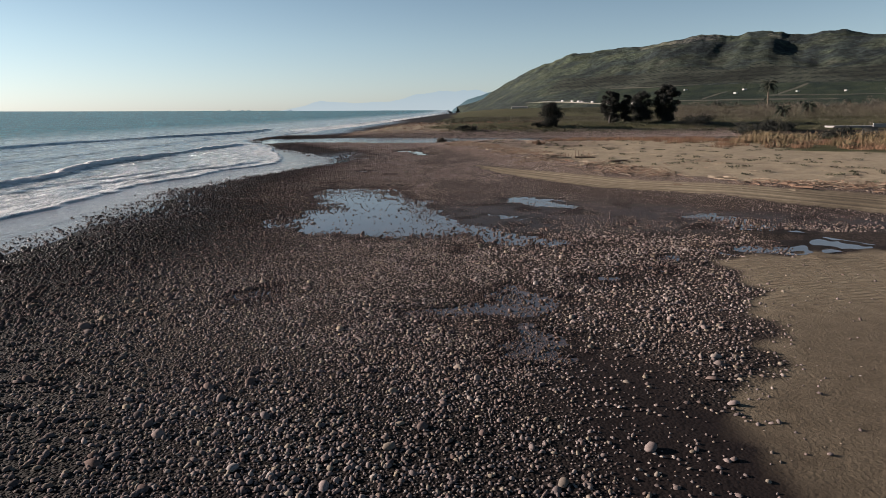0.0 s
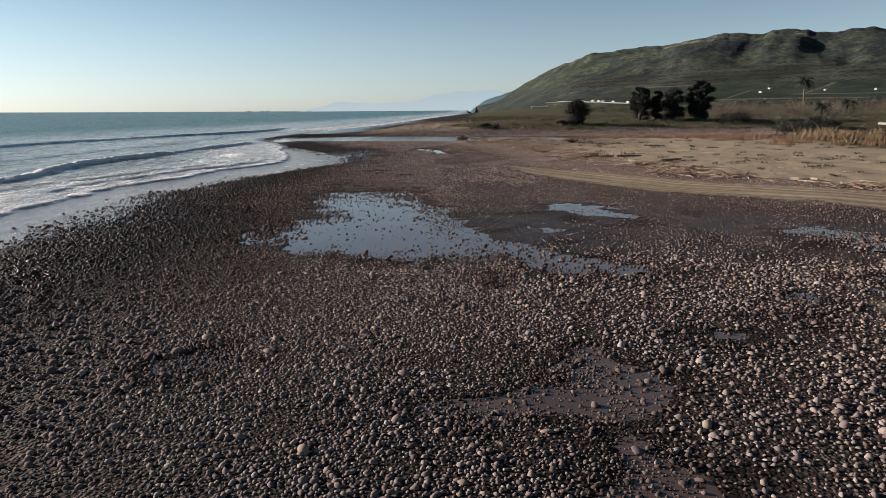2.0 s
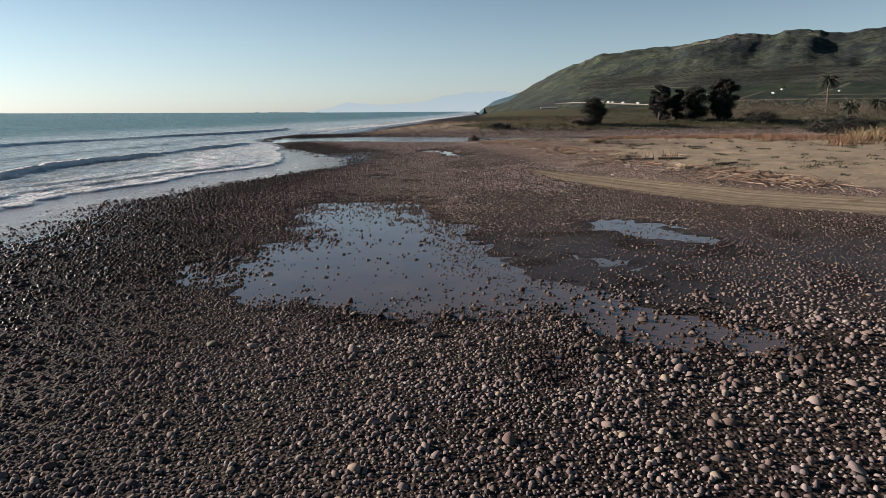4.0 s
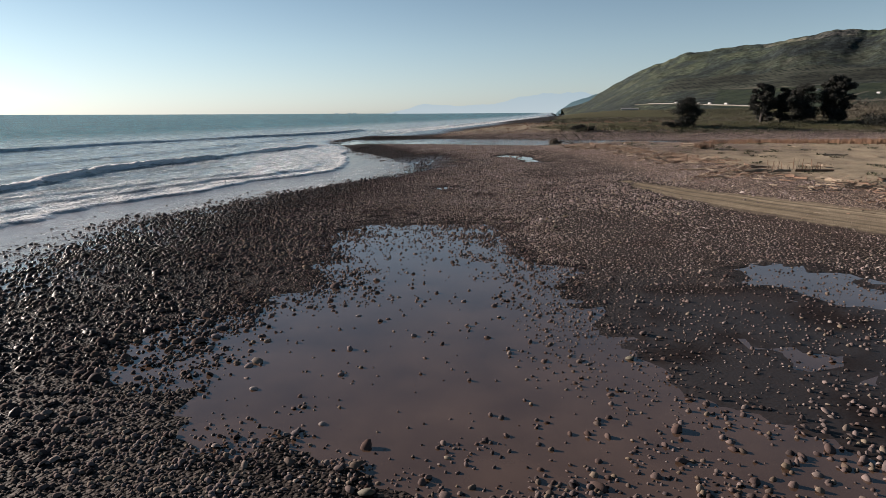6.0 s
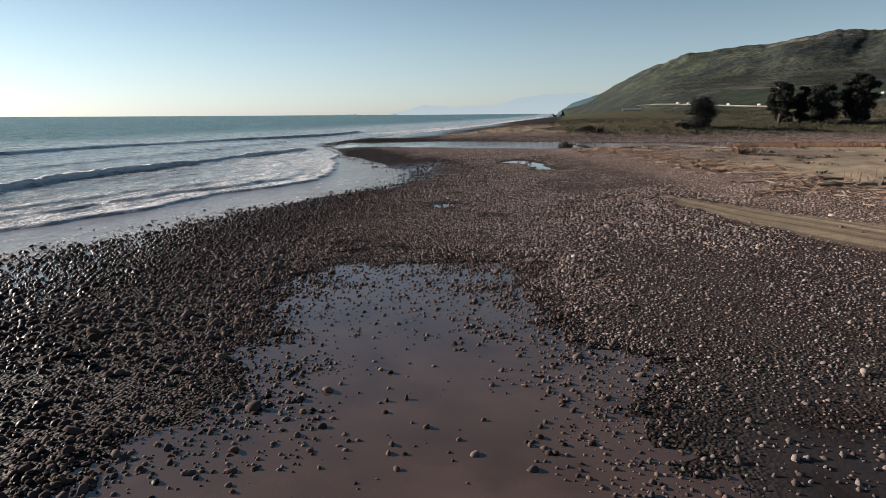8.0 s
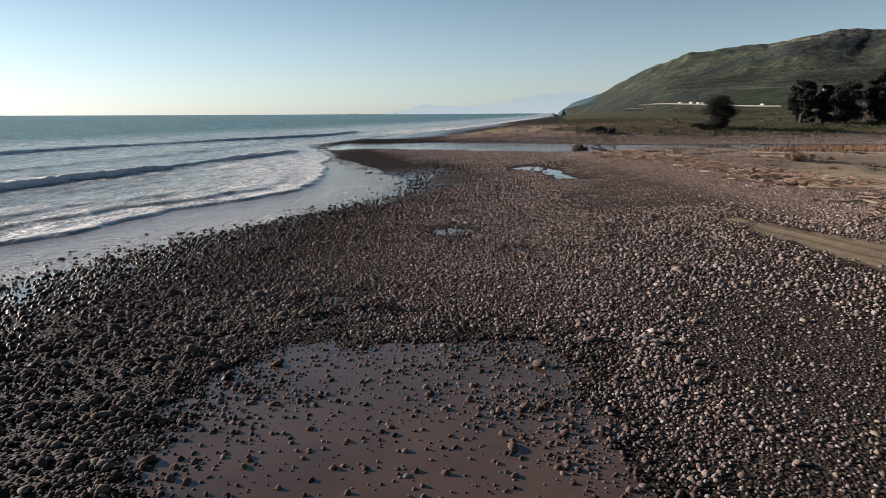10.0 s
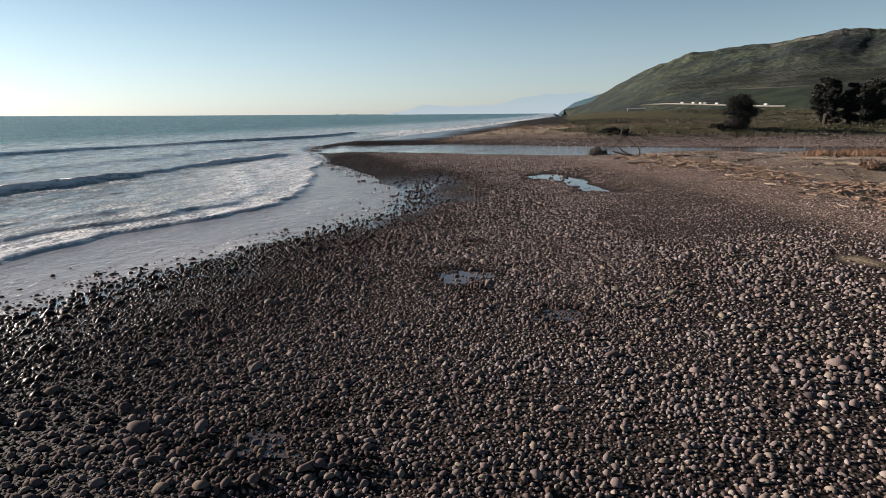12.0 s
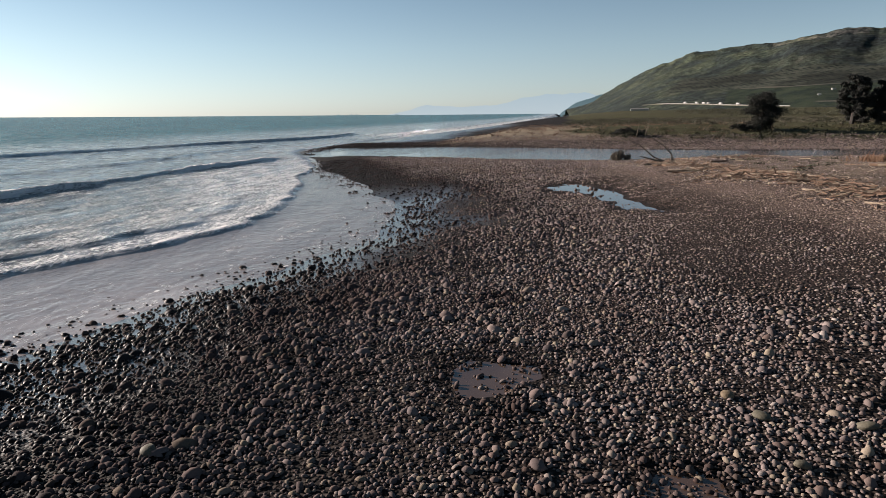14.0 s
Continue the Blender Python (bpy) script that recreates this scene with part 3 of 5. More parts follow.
def build_sea():
    xs = np.unique(np.concatenate([spread(-112, -60, 0.9, -4900, -60, 1.2), spread(-60, -14, 0.28, -60, 120, 1.2)]))
    ys = np.concatenate([spread(24, 150, 0.6, -400, 150, 1.3)[:-1], np.arange(150, 330, 1.8), spread(330, 333, 3, 330, 4950, 1.15)[1:]])
    x, y, f = sheet(xs, np.unique(ys))
    q = fields(x, y)
    e = q["e"]
    film = 0.05 + 0.03 * e + 0.035
    z = np.where(e > -1.6, film - 0.10 * sstep(-0.6, 0.6, e) - 0.3 * sstep(0.5, 3, e), np.maximum(film, 0.0))
    calm = sstep(-3, -9, e)
    # the foaming front of the last wave, running up the beach
    front = np.interp(y, [30, 60, 73, 84, 95, 105, 118, 150, 190], [-34.5, -34.5, -34.0, -31.8, -29.6, -27.9, -29.5, -40.0, -58.0])
    front = front + 0.9 * vnoise(y * 0.11, y * 0, 140) + 0.35 * vnoise(y * 0.45, y * 0, 141) + 0.12 * vnoise(y * 1.5, y * 0, 142)
    o1 = x - front
    swash = sstep(0.22, -0.22, o1)
    h1 = 0.17 * swash * (0.45 + 0.55 * np.exp(np.minimum(o1, 0) / 1.6))
    second = front - 4.2 + 0.8 * vnoise(y * 0.06, y * 0, 143)
    h4, a4, o4 = wave(x, y, second, 74, 112, 0.24, 0.9, 59)
    h5, a5, o5 = wave(x, y, front - 10.5 + 1.5 * vnoise(y * 0.04, y * 0, 144), 40, 98, 0.16, 1.0, 61)
    h2, a2, o2 = wave(x, y, np.interp(y, [60, 80, 110, 140, 165, 200], [-50, -51, -54, -52.5, -50, -56]), 30, 160, 0.38, 1.25, 47)
    h3, a3, o3 = wave(x, y, np.interp(y, [100, 180, 260, 330], [-112, -100, -84, -78]) + 4 * vnoise(y * 0.015, y * 0, 46), 120, 300, 0.75, 2.6, 53)
    h6, a6, o6 = wave(x, y, -76 + 5 * vnoise(y * 0.012, y * 0, 146), 60, 210, 0.30, 2.4, 67)
    z = z + h1 * sstep(-0.5, -3, e) + (h4 + h5 + h2 + h3 + h6) * calm
    chop = 0.05 * fbm(x * 1.3, y * 0.6, 2, 63) + 0.09 * fbm(x * 0.6, y * 0.22, 3, 61) + 0.12 * fbm(x * 0.09, y * 0.02, 2, 67)
    near_mesh = (x > -130) & (y < 340)
    z = z + chop * calm * near_mesh * (0.25 + 0.75 * sstep(-1, -6, o1))
    z = z + 22.0 * (np.clip(np.hypot(x, y) - 300, 0, None) / 4600) ** 2
    patch = 0.5 + 0.5 * fbm(x * 0.16, y * 0.05, 3, 71)
    lumpy = 0.5 + 0.5 * vnoise(x * 2.2, y * 1.5, 79)
    # broken water along the breaking crest
    breaking = sstep(0.3, 0.6, a2) * sstep(1.5, 0.5, o2) * sstep(-2.0, -0.5, o2) * sstep(-0.30, 0.10, fbm(y * 0.04, y * 0, 2, 73) + 0.45 * sstep(85, 120, y))
    z = z + (0.12 + 0.26 * lumpy) * breaking + 0.05 * lumpy * swash * np.exp(np.minimum(o1, 0) / 1.2)
    z = np.where(e > 0.8, np.minimum(z, q["z"] - 0.35), z)
    wash = sstep(200, 150, y)
    foam = swash * (0.50 + 0.40 * np.exp(np.minimum(o1, 0) / 0.6)) * (0.30 + 0.70 * sstep(-30, -8, o1)) * sstep(-75, -45, x) * (0.66 + 0.5 * patch) * wash
    foam = foam * (1 - 0.6 * sstep(0.1, 0.5, o2) * sstep(1.6, 0.7, o2) * np.clip(a2, 0, 1))
    foam = foam * (1 - 0.9 * np.exp(-((o4 - 0.45) / 0.30) ** 2) * np.clip(a4, 0, 1)) * (1 - 0.8 * np.exp(-((o5 - 0.45) / 0.32) ** 2) * np.clip(a5, 0, 1))
    foam = np.maximum(foam, 0.9 * breaking)
    foam = np.maximum(foam, 0.55 * a2 * (o2 > 0.9) * sstep(15, 2, o2) * patch)
    foam = np.maximum(foam, 0.75 * a4 * sstep(0.1, -0.2, o4) * sstep(-0.9, -0.1, o4))
    foam = np.maximum(foam, 0.85 * a3 * sstep(1.6, 0.2, o3) * sstep(-1.6, 0.0, o3) * sstep(205, 240, y))
    foam = np.maximum(foam, 0.30 * sstep(-14, -3, e) * patch * (o1 > 0.2))
    foam = np.maximum(foam, 0.85 * sstep(-34, -8, e) * sstep(235, 300, y) * (0.4 + 0.6 * patch))
    shallow = sstep(-26, -3, e)
    me = mesh_from("sea", np.stack([x, y, z], 1), f, M_SEA, True, dict(foam=foam, shallow=shallow, film=sstep(-0.1, 0.5, o1) * sstep(-16, -9, e), inshore=sstep(-150, -38, e)))
    return tagged(new("sea", me), "blue-green sea with low waves and white foam at the shore", "sea", kind="structure")


sea = build_sea()


# ---- standing water ----
def water_sheet(name, pts, level, material, grow, label):
    cx, cy = np.mean([p[0] for p in pts]), np.mean([p[1] for p in pts])
    bm = bmesh.new()
    ring = []
    for px, py in pts:
        dx, dy = px - cx, py - cy
        r = math.hypot(dx, dy)
        ring.append(bm.verts.new((px + dx / r * grow, py + dy / r * grow, lagoon_level(px) if level is None else level)))
    bm.faces.new(ring)
    bmesh.ops.recalc_face_normals(bm, faces=bm.faces[:])
    if bm.faces[:][0].normal.z < 0:
        bmesh.ops.reverse_faces(bm, faces=bm.faces[:])
    bmesh.ops.triangulate(bm, faces=bm.faces[:])
    ob = part(name, bm, material, None)
    return tagged(ob, label, "water", kind="structure")


for _name, (_level, _pts) in POOLS.items():
    water_sheet("water_pool", _pts, _level, M_POOL, 1.3 if _name in ("main", "near") else 0.65, "shallow muddy pool lying among the cobbles")
water_sheet("water_lagoon", LAGOON, None, M_LAGOON, 1.5, "rippled grey-blue river lagoon behind the beach")


# ---- cobbles ----
def dome(kind):
    """Unit pebble: points and triangles of its visible upper part."""
    rings = {0: [(5, 0.66, 0.78), (6, 1.0, 0.0)], 1: [(4, 0.60, 0.86), (5, 1.0, 0.0)], 2: [(6, 0.50, 0.89), (8, 0.88, 0.52), (8, 1.0, 0.0)]}[kind]
    v, t, rows = [], [], []
    if kind != 1:
        v.append((0, 0, 1.0))
    for n, r, z in rings:
        rows.append([len(v) + i for i in range(n)])
        v += [(r * math.cos(a), r * math.sin(a), z) for a in (2 * math.pi * (i + 0.3 * len(rows)) / n for i in range(n))]
    top = rows[0]
    t += [(0, top[i], top[(i + 1) % len(top)]) for i in range(len(top))] if kind != 1 else [(top[0], top[1], top[2]), (top[0], top[2], top[3])]
    for up, down in zip(rows, rows[1:]):
        n1, n2 = len(up), len(down)
        i = j = 0
        while i < n1 or j < n2:
            a, b = up[i % n1], down[j % n2]
            if j >= n2 or (i < n1 and (i + 1) / n1 < (j + 1.3) / n2):
                t.append((a, b, up[(i + 1) % n1]))
                i += 1
            else:
                t.append((a, b, down[(j + 1) % n2]))
                j += 1
    return np.array(v), np.array(t)


def camera_side(x, y):
    return np.abs(x + 0.12 * np.clip(y, 0, 75))


def near_way(x, y):
    """The strip of beach that the way passes closest."""
    side = camera_side(x, y)
    return ((side < 6.5) & (y < 89)) | ((side < 13) & (x < -9) & (y > 70) & (y < 92))


def stone_fields(x, y):
    """Chance that a cobble lies here, and its usual radius."""
    q = fields(x, y)
    e, pool = q["e"], q["pool"]
    lump = 0.6 * fbm(x * 0.35, y * 0.35, 3, 83) + 0.5 * fbm(x * 1.1, y * 1.1, 2, 84)
    chance = 0.80 + 0.30 * lump
    chance = np.where(pool < 0.5, 0.02 + 0.62 * sstep(25.5, 22.0, y) + 0.4 * sstep(-4, -6, x) * (y < 30) + 0.30 * sstep(-3, 2, x) * sstep(52, 44, y) + 0.17 * sstep(55, 62, y) * (y < 80) + 0.75 * sstep(-3.2, 0.9, pool + 3.0 * lump), chance)
    chance = np.where((pool < 0.15) & (y > 100), 0.04, chance)
    chance = np.minimum(chance, 0.88 * sstep(-13.0, 7.5, e - 4.5 * sstep(82, 90, y) * (y < 125) + 4.5 * lump) ** 1.9 + 0.12 * sstep(4, 9, e))
    chance = chance * (1 - 0.5 * q["mud"]) * (1 - 0.52 * sstep(-2.8, 0.2, x + 0.8 * lump) * sstep(9, 6, x) * sstep(39, 43, y) * sstep(59, 51, y))
    chance = chance * (1 - 0.99 * np.maximum(q["flat"] ** 0.7, q["track"])) * (1 - (0.97 - 0.4 * sstep(95, 112, y)) * q["plateau"]) + 0.02 * q["flat"]
    mud = sstep(0.10, 0.45, fbm(x * 0.30, y * 0.30, 3, 87)) * sstep(-3, 4, x) * (y < 48)
    chance = chance * (1 - 0.55 * mud)
    chance = chance * np.where(q["lag"] < 0.5, 0.0, 1.0)
    size = 0.038 + 0.012 * lump
    finer = 0.3 * sstep(-3, 5, x) * sstep(36, 28, y) + 0.85 * sstep(-3.0, 0.5, x) * sstep(42, 46, y) * sstep(74, 66, y) + 0.6 * sstep(-9, -2, q["d"]) + 0.7 * sstep(-7, -1, x) * sstep(86, 92, y) * (y < 130)
    size = size * (1 - 0.46 * np.clip(finer, 0, 1))
    size = size * (1 + 0.26 * sstep(17, 4, e) * sstep(118, 100, y))
    return q, chance, size


def scatter(name, x0, x1, y0, y1, cell, kind, keep, seed, label, low=0.5, high=1.35, boost=1.0):
    rng = np.random.default_rng(seed)
    gx, gy = np.meshgrid(np.arange(x0, x1, cell), np.arange(y0, y1, cell))
    gx = gx + (np.arange(gx.shape[0]) % 2)[:, None] * cell * 0.5
    x = gx.ravel() + rng.uniform(-0.38, 0.38, gx.size) * cell
    y = gy.ravel() + rng.uniform(-0.38, 0.38, gx.size) * cell
    m = keep(x, y)
    x, y = x[m], y[m]
    q, chance, size = stone_fields(x, y)
    m = rng.uniform(0, 1, x.size) < chance
    x, y, size, z = x[m], y[m], size[m], q["z"][m] + 0.022 * (q["pool"][m] < 0.3)
    wet_shade = np.maximum(q["wet_shade"][m], 0.75 * sstep(0.9, 0.0, q["pool"][m]))
    wet_shade = np.maximum(wet_shade, 0.6 * q["soak"][m])
    wet_shade = np.clip(wet_shade + rng.normal(0, 0.12, x.size), 0, 1)
    n = x.size
    r = size * boost * np.exp(rng.normal(0, 0.40, n)).clip(low, 1.6 * high)
    tv, tt = dome(kind)
    k = len(tv)
    sx, sy, sz = r * rng.uniform(1.0, 1.5, n), r * rng.uniform(0.72, 1.0, n), r * rng.uniform(0.55, 1.0, n)
    a = rng.uniform(0, 2 * math.pi, n)
    tilt_x, tilt_y = rng.normal(0, 0.24, n), rng.normal(0, 0.24, n)
    lump = 1 + rng.uniform(-0.14, 0.14, (n, k))
    lx, ly, lz = tv[None, :, 0] * lump * sx[:, None], tv[None, :, 1] * lump * sy[:, None], tv[None, :, 2] * (0.5 + 0.5 * lump) * sz[:, None]
    lz = lz + tilt_x[:, None] * lx + tilt_y[:, None] * ly
    c, s = np.cos(a)[:, None], np.sin(a)[:, None]
    v = np.stack([x[:, None] + c * lx - s * ly, y[:, None] + s * lx + c * ly, z[:, None] + 0.02 * sz[:, None] + lz], 2).reshape(-1, 3)
    f = (np.arange(n)[:, None, None] * k + tt[None]).reshape(-1, 3)
    me = mesh_from(name, v, f, M_STONES, True, dict(wet_shade=np.repeat(wet_shade, k), dry=np.repeat(q["dry"][m], k)))
    return tagged(new(name, me), label, "cobbles", kind="stuff")


scatter("cobbles", -25, 10, 8, 95, 0.109, 0, lambda x, y: near_way(x, y), 1, "grey and brown rounded cobbles packed over the beach")
scatter("cobbles", -34, 26, 8, 112, 0.168, 1, lambda x, y: ~near_way(x, y) & (camera_side(x, y) < 24) & (y > 1.25 * camera_side(x, y) - 1), 2, "rounded grey cobbles, soaked and shaded dark towards the sea", boost=1.28)
scatter("cobbles", 8, 46, 40, 104, 0.185, 1, lambda x, y: (camera_side(x, y) >= 24) & (line_distance(x, y, DRIFT_LINE) < 1) & (y > 12 + 0.75 * x), 6, "pale dry gravel on the slope below the driftwood", boost=1.55)
scatter("cobbles", -56, 30, 112, 160, 0.24, 1, lambda x, y: y > 0, 3, "small cobbles spread over the far beach", boost=2.0)
scatter("cobbles", -58, 90, 176, 213, 0.36, 1, lambda x, y: (y < 207) | (x < -24), 4, "cobble bank across the lagoon", boost=2.6)
scatter("cobbles", -24, 12, 7, 95, 0.95, 2, lambda x, y: camera_side(x, y) < 20, 5, "larger rounded cobbles among the small ones", boost=1.9, low=0.9)

scatter("cobbles", -30, 14, 24, 118, 0.44, 0, lambda x, y: (camera_side(x, y) < 22) & ((y > 84) | (camera_side(x, y) > 5)), 7, "scattered larger cobbles over the beach", boost=1.75, low=0.8)

scatter("cobbles", -27, 9, -12, 34, 0.31, 1, lambda x, y: (y <= 8) | (y <= 1.25 * camera_side(x, y) - 1), 8, "rounded grey cobbles over the lower beach", boost=2.1)


# ---- hills ----
RIDGE = [(60, 2700, 4), (134, 2696, 25), (200, 2642, 77), (273, 2585, 121), (356, 2474, 162), (458, 2355, 196), (578, 2277, 204), (653, 2205, 206), (720, 2131, 214), (814, 2097, 231), (896, 2079, 224), (977, 2032, 235), (1028, 1994, 223), (1068, 1945, 216), (1133, 1890, 221), (1220, 1830, 199), (1330, 1700, 215), (1500, 1500, 205), (1700, 1200, 190)]


def build_hill():
    p = np.array(RIDGE, float)
    s = np.concatenate([[0], np.cumsum(np.hypot(np.diff(p[:, 0]), np.diff(p[:, 1])))])
    u = np.linspace(0, s[-1], 340)
    cx, cy, cz = (np.interp(u, s, p[:, i]) for i in range(3))
    v = np.concatenate([np.linspace(0, 1, 125), np.linspace(1.02, 1.5, 8)])
    # the foot of the slope, towards the plain
    fx, fy = np.interp(u, [0, 300, 900, 1500, 2400], [70, 170, 360, 480, 700]), np.interp(u, [0, 300, 900, 1500, 2400], [2450, 1650, 1050, 850, 480])
    uu, vv = np.meshgrid(u, v)
    X = fx[None] + (cx - fx)[None] * vv
    Y = fy[None] + (cy - fy)[None] * vv
    prof = np.interp(vv, [0, 0.12, 0.35, 0.64, 0.74, 0.88, 1.0, 1.5], [0.0, 0.05, 0.20, 0.47, 0.64, 0.88, 1.0, 0.5])
    nose = sstep(900, 250, uu)
    prof = prof * (1 - nose) + np.interp(vv, [0, 0.3, 1, 1.5], [0, 0.22, 1, 0.4]) * nose
    side = (cx / cy)[None] + 0 * vv
    # the face below follows the crest's general height only
    even = np.convolve(np.pad(cz, 35, mode="edge"), np.ones(71) / 71, "valid")
    cz = even[None] + (cz - even)[None] * sstep(0.80, 1.0, vv)
    warp = 60 * fbm(X * 0.004, Y * 0.004, 2, 91)
    # a rounded front ridge with a hollow behind it, and a deep ravine beside it
    ridge = sstep(0.13, 0.26, side) * sstep(0.58, 0.42, side) + 0.6 * sstep(0.54, 0.66, side)
    top = 0.845 - 0.05 * sstep(0.30, 0.14, side)
    hollow = np.exp(-((vv - top - 0.085) / 0.042) ** 2)
    shoulder = np.exp(-((vv - top + 0.01) / 0.055) ** 2)
    ravine = np.exp(-((side - 0.545 - 0.05 * (vv - 0.8)) / 0.030) ** 2) * sstep(0.62, 0.72, vv) * sstep(0.99, 0.88, vv)
    face = sstep(0.60, 0.69, vv) * sstep(0.93, 0.80, vv)
    gully = vnoise((uu + 0.9 * warp + 260 * vv) * 0.0125, vv * 1.3, 98) + 0.5 * vnoise((uu + 0.6 * warp - 90 * vv) * 0.027, vv * 2.2, 94)
    crag = 1 - 2 * np.abs(fbm((uu + 0.5 * warp) * 0.016, vv * 2.0, 3, 96))
    back = sstep(0.90, 0.95, vv) * sstep(1.02, 0.985, vv)
    Z = 5 + cz * (prof + ridge * (0.03 * shoulder - 0.045 * hollow) - 0.05 * ravine)
    Z = Z + cz * (0.042 * face * gully * sstep(250, 800, uu) + 0.03 * back * crag + 0.012 * sstep(0.3, 0.6, vv) * fbm(X * 0.02, Y * 0.02, 4, 95))
    Z = Z + cz * 0.014 * fbm(uu * 0.03, vv * 3, 3, 97) * sstep(0.85, 1.0, vv)
    Z = np.where(vv < 0.05, -4 + (Z + 4) * vv / 0.05, Z)
    orchard = sstep(0.40, 0.43, vv + 0.03 * fbm(uu * 0.006, vv * 2, 2, 99)) * sstep(0.66, 0.62, vv + 0.04 * fbm(uu * 0.01, vv * 2, 2, 101)) * sstep(0.17, 0.20, side + 0.1 * (0.6 - vv))
    field = sstep(0.10, 0.13, vv) * sstep(0.42, 0.39, vv) * sstep(0.235, 0.265, side)
    scar = sstep(0.915, 0.945, vv) * sstep(1.0, 0.985, vv) * sstep(0.05, 0.4, fbm(uu * 0.008 + 3.1, vv * 2, 3, 103))
    scar = np.maximum(scar, sstep(0.85, 0.89, vv) * sstep(0.985, 0.95, vv) * sstep(0.482, 0.492, side) * sstep(0.522, 0.508, side))
    wob = 0.012 * fbm(uu * 0.004, vv * 0, 2, 105)
    path = sum(sstep(0.0075, 0.004, np.abs(vv + wob - k)) * sstep(a, a + 30, uu) * sstep(b + 30, b, uu) for k, a, b in ((0.235, 1250, 2400), (0.41, 700, 1000), (0.18, 900, 1500)))
    path = np.maximum(path, sstep(9, 5, np.abs(uu - 1330 - 420 * (vv - 0.3))) * sstep(0.23, 0.24, vv) * sstep(0.40, 0.39, vv))
    path = np.maximum(path, sstep(9, 5, np.abs(uu - 1120 - 700 * (vv - 0.3))) * sstep(0.19, 0.2, vv) * sstep(0.31, 0.30, vv))
    # grassy nose, plus upper slopes and back strip lightened as if in sun
    sunlit_grass = sstep(0.70, 0.80, vv) * sstep(0.0, 0.5, fbm(uu * 0.007, vv * 3, 3, 111) + 0.35 * back) + 0.6 * sstep(900, 500, uu)
    w = len(u)
    i = (np.arange(len(v) - 1)[:, None] * w + np.arange(w - 1)[None, :]).ravel()
    f = np.stack([i, i + 1, i + 1 + w, i + w], 1)
    me = mesh_from("hill", np.stack([X.ravel(), Y.ravel(), Z.ravel()], 1), f, M_HILL, True, dict(orchard=orchard, field=field, scar=scar, path=path, sunlit_grass=np.clip(sunlit_grass, 0, 1)))
    return tagged(new("hill", me), "dark green scrub-covered coastal hill with orchard terraces", "hill", kind="structure")


hill = build_hill()


def build_range(name, crest, depth, material, label, seed):
    """A far mountain range with a front slope, standing in the sea haze."""
    p = np.array(crest, float)
    x = np.linspace(p[0, 0], p[-1, 0], 260)
    z = np.interp(x, p[:, 0], p[:, 2])
    y = np.interp(x, p[:, 0], p[:, 1])
    z = z + z * 0.16 * fbm(x * 0.009, x * 0, 6, seed)
    rows = [(0.0, -3.0), (0.45, 0.45), (1.0, 1.0), (1.4, 0.3)]
    v = np.concatenate([np.stack([x, y - depth * (1 - a), np.where(b < 0, b, z * b)], 1) for a, b in rows])
    w = len(x)
    i = (np.arange(len(rows) - 1)[:, None] * w + np.arange(w - 1)[None, :]).ravel()
    me = mesh_from(name, v, np.stack([i, i + 1, i + 1 + w, i + w], 1), material)
    return tagged(new(name, me), label, "mountains", kind="structure")


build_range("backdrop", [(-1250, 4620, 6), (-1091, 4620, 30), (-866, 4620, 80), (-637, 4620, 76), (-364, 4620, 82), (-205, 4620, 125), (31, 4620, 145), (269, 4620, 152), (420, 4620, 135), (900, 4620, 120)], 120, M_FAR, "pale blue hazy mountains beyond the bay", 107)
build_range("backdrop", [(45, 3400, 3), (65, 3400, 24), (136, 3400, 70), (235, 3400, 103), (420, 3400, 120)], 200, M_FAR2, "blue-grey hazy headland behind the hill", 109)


# ---- trees ----
def tapered(bm, a, b, r0, r1, n=7):
    a, b = Vector(a), Vector(b)
    way = (b - a).normalized()
    side = way.orthogonal().normalized()
    other = way.cross(side)
    rings = [[bm.verts.new(p + (side * math.cos(t) + other * math.sin(t)) * r) for t in (2 * math.pi * i / n for i in range(n))] for p, r in ((a, r0), (b, r1))]
    for i in range(n):
        bm.faces.new((rings[0][i], rings[0][(i + 1) % n], rings[1][(i + 1) % n], rings[1][i]))
    bm.faces.new(rings[1])


def leaf_mesh(name, centres, sizes, count, leaf, rng, material, droop=0.0):
    """Many small leaf sprays in clumps round the centres."""
    c = np.repeat(np.asarray(centres, float), count, 0)
    s = np.repeat(np.asarray(sizes, float), count, 0)
    n = len(c)
    g = rng.normal(0, 1, (n, 3))
    g = g / np.linalg.norm(g, axis=1)[:, None] * (rng.uniform(0, 1, (n, 1)) ** 0.45)
    p = c + g * s
    a = rng.normal(0, 1, (n, 3)) + np.array([0, 0, -droop])
    a /= np.linalg.norm(a, axis=1)[:, None]
    b = np.cross(a, rng.normal(0, 1, (n, 3)))
    b /= np.linalg.norm(b, axis=1)[:, None]
    L, W = leaf * rng.uniform(0.6, 1.4, (n, 1)), leaf * rng.uniform(0.25, 0.5, (n, 1))
    v = np.stack([p - a * L, p + b * W, p + a * L, p - b * W], 1).reshape(-1, 3)
    return mesh_from(name, v, np.arange(n * 4).reshape(-1, 4), material, False)


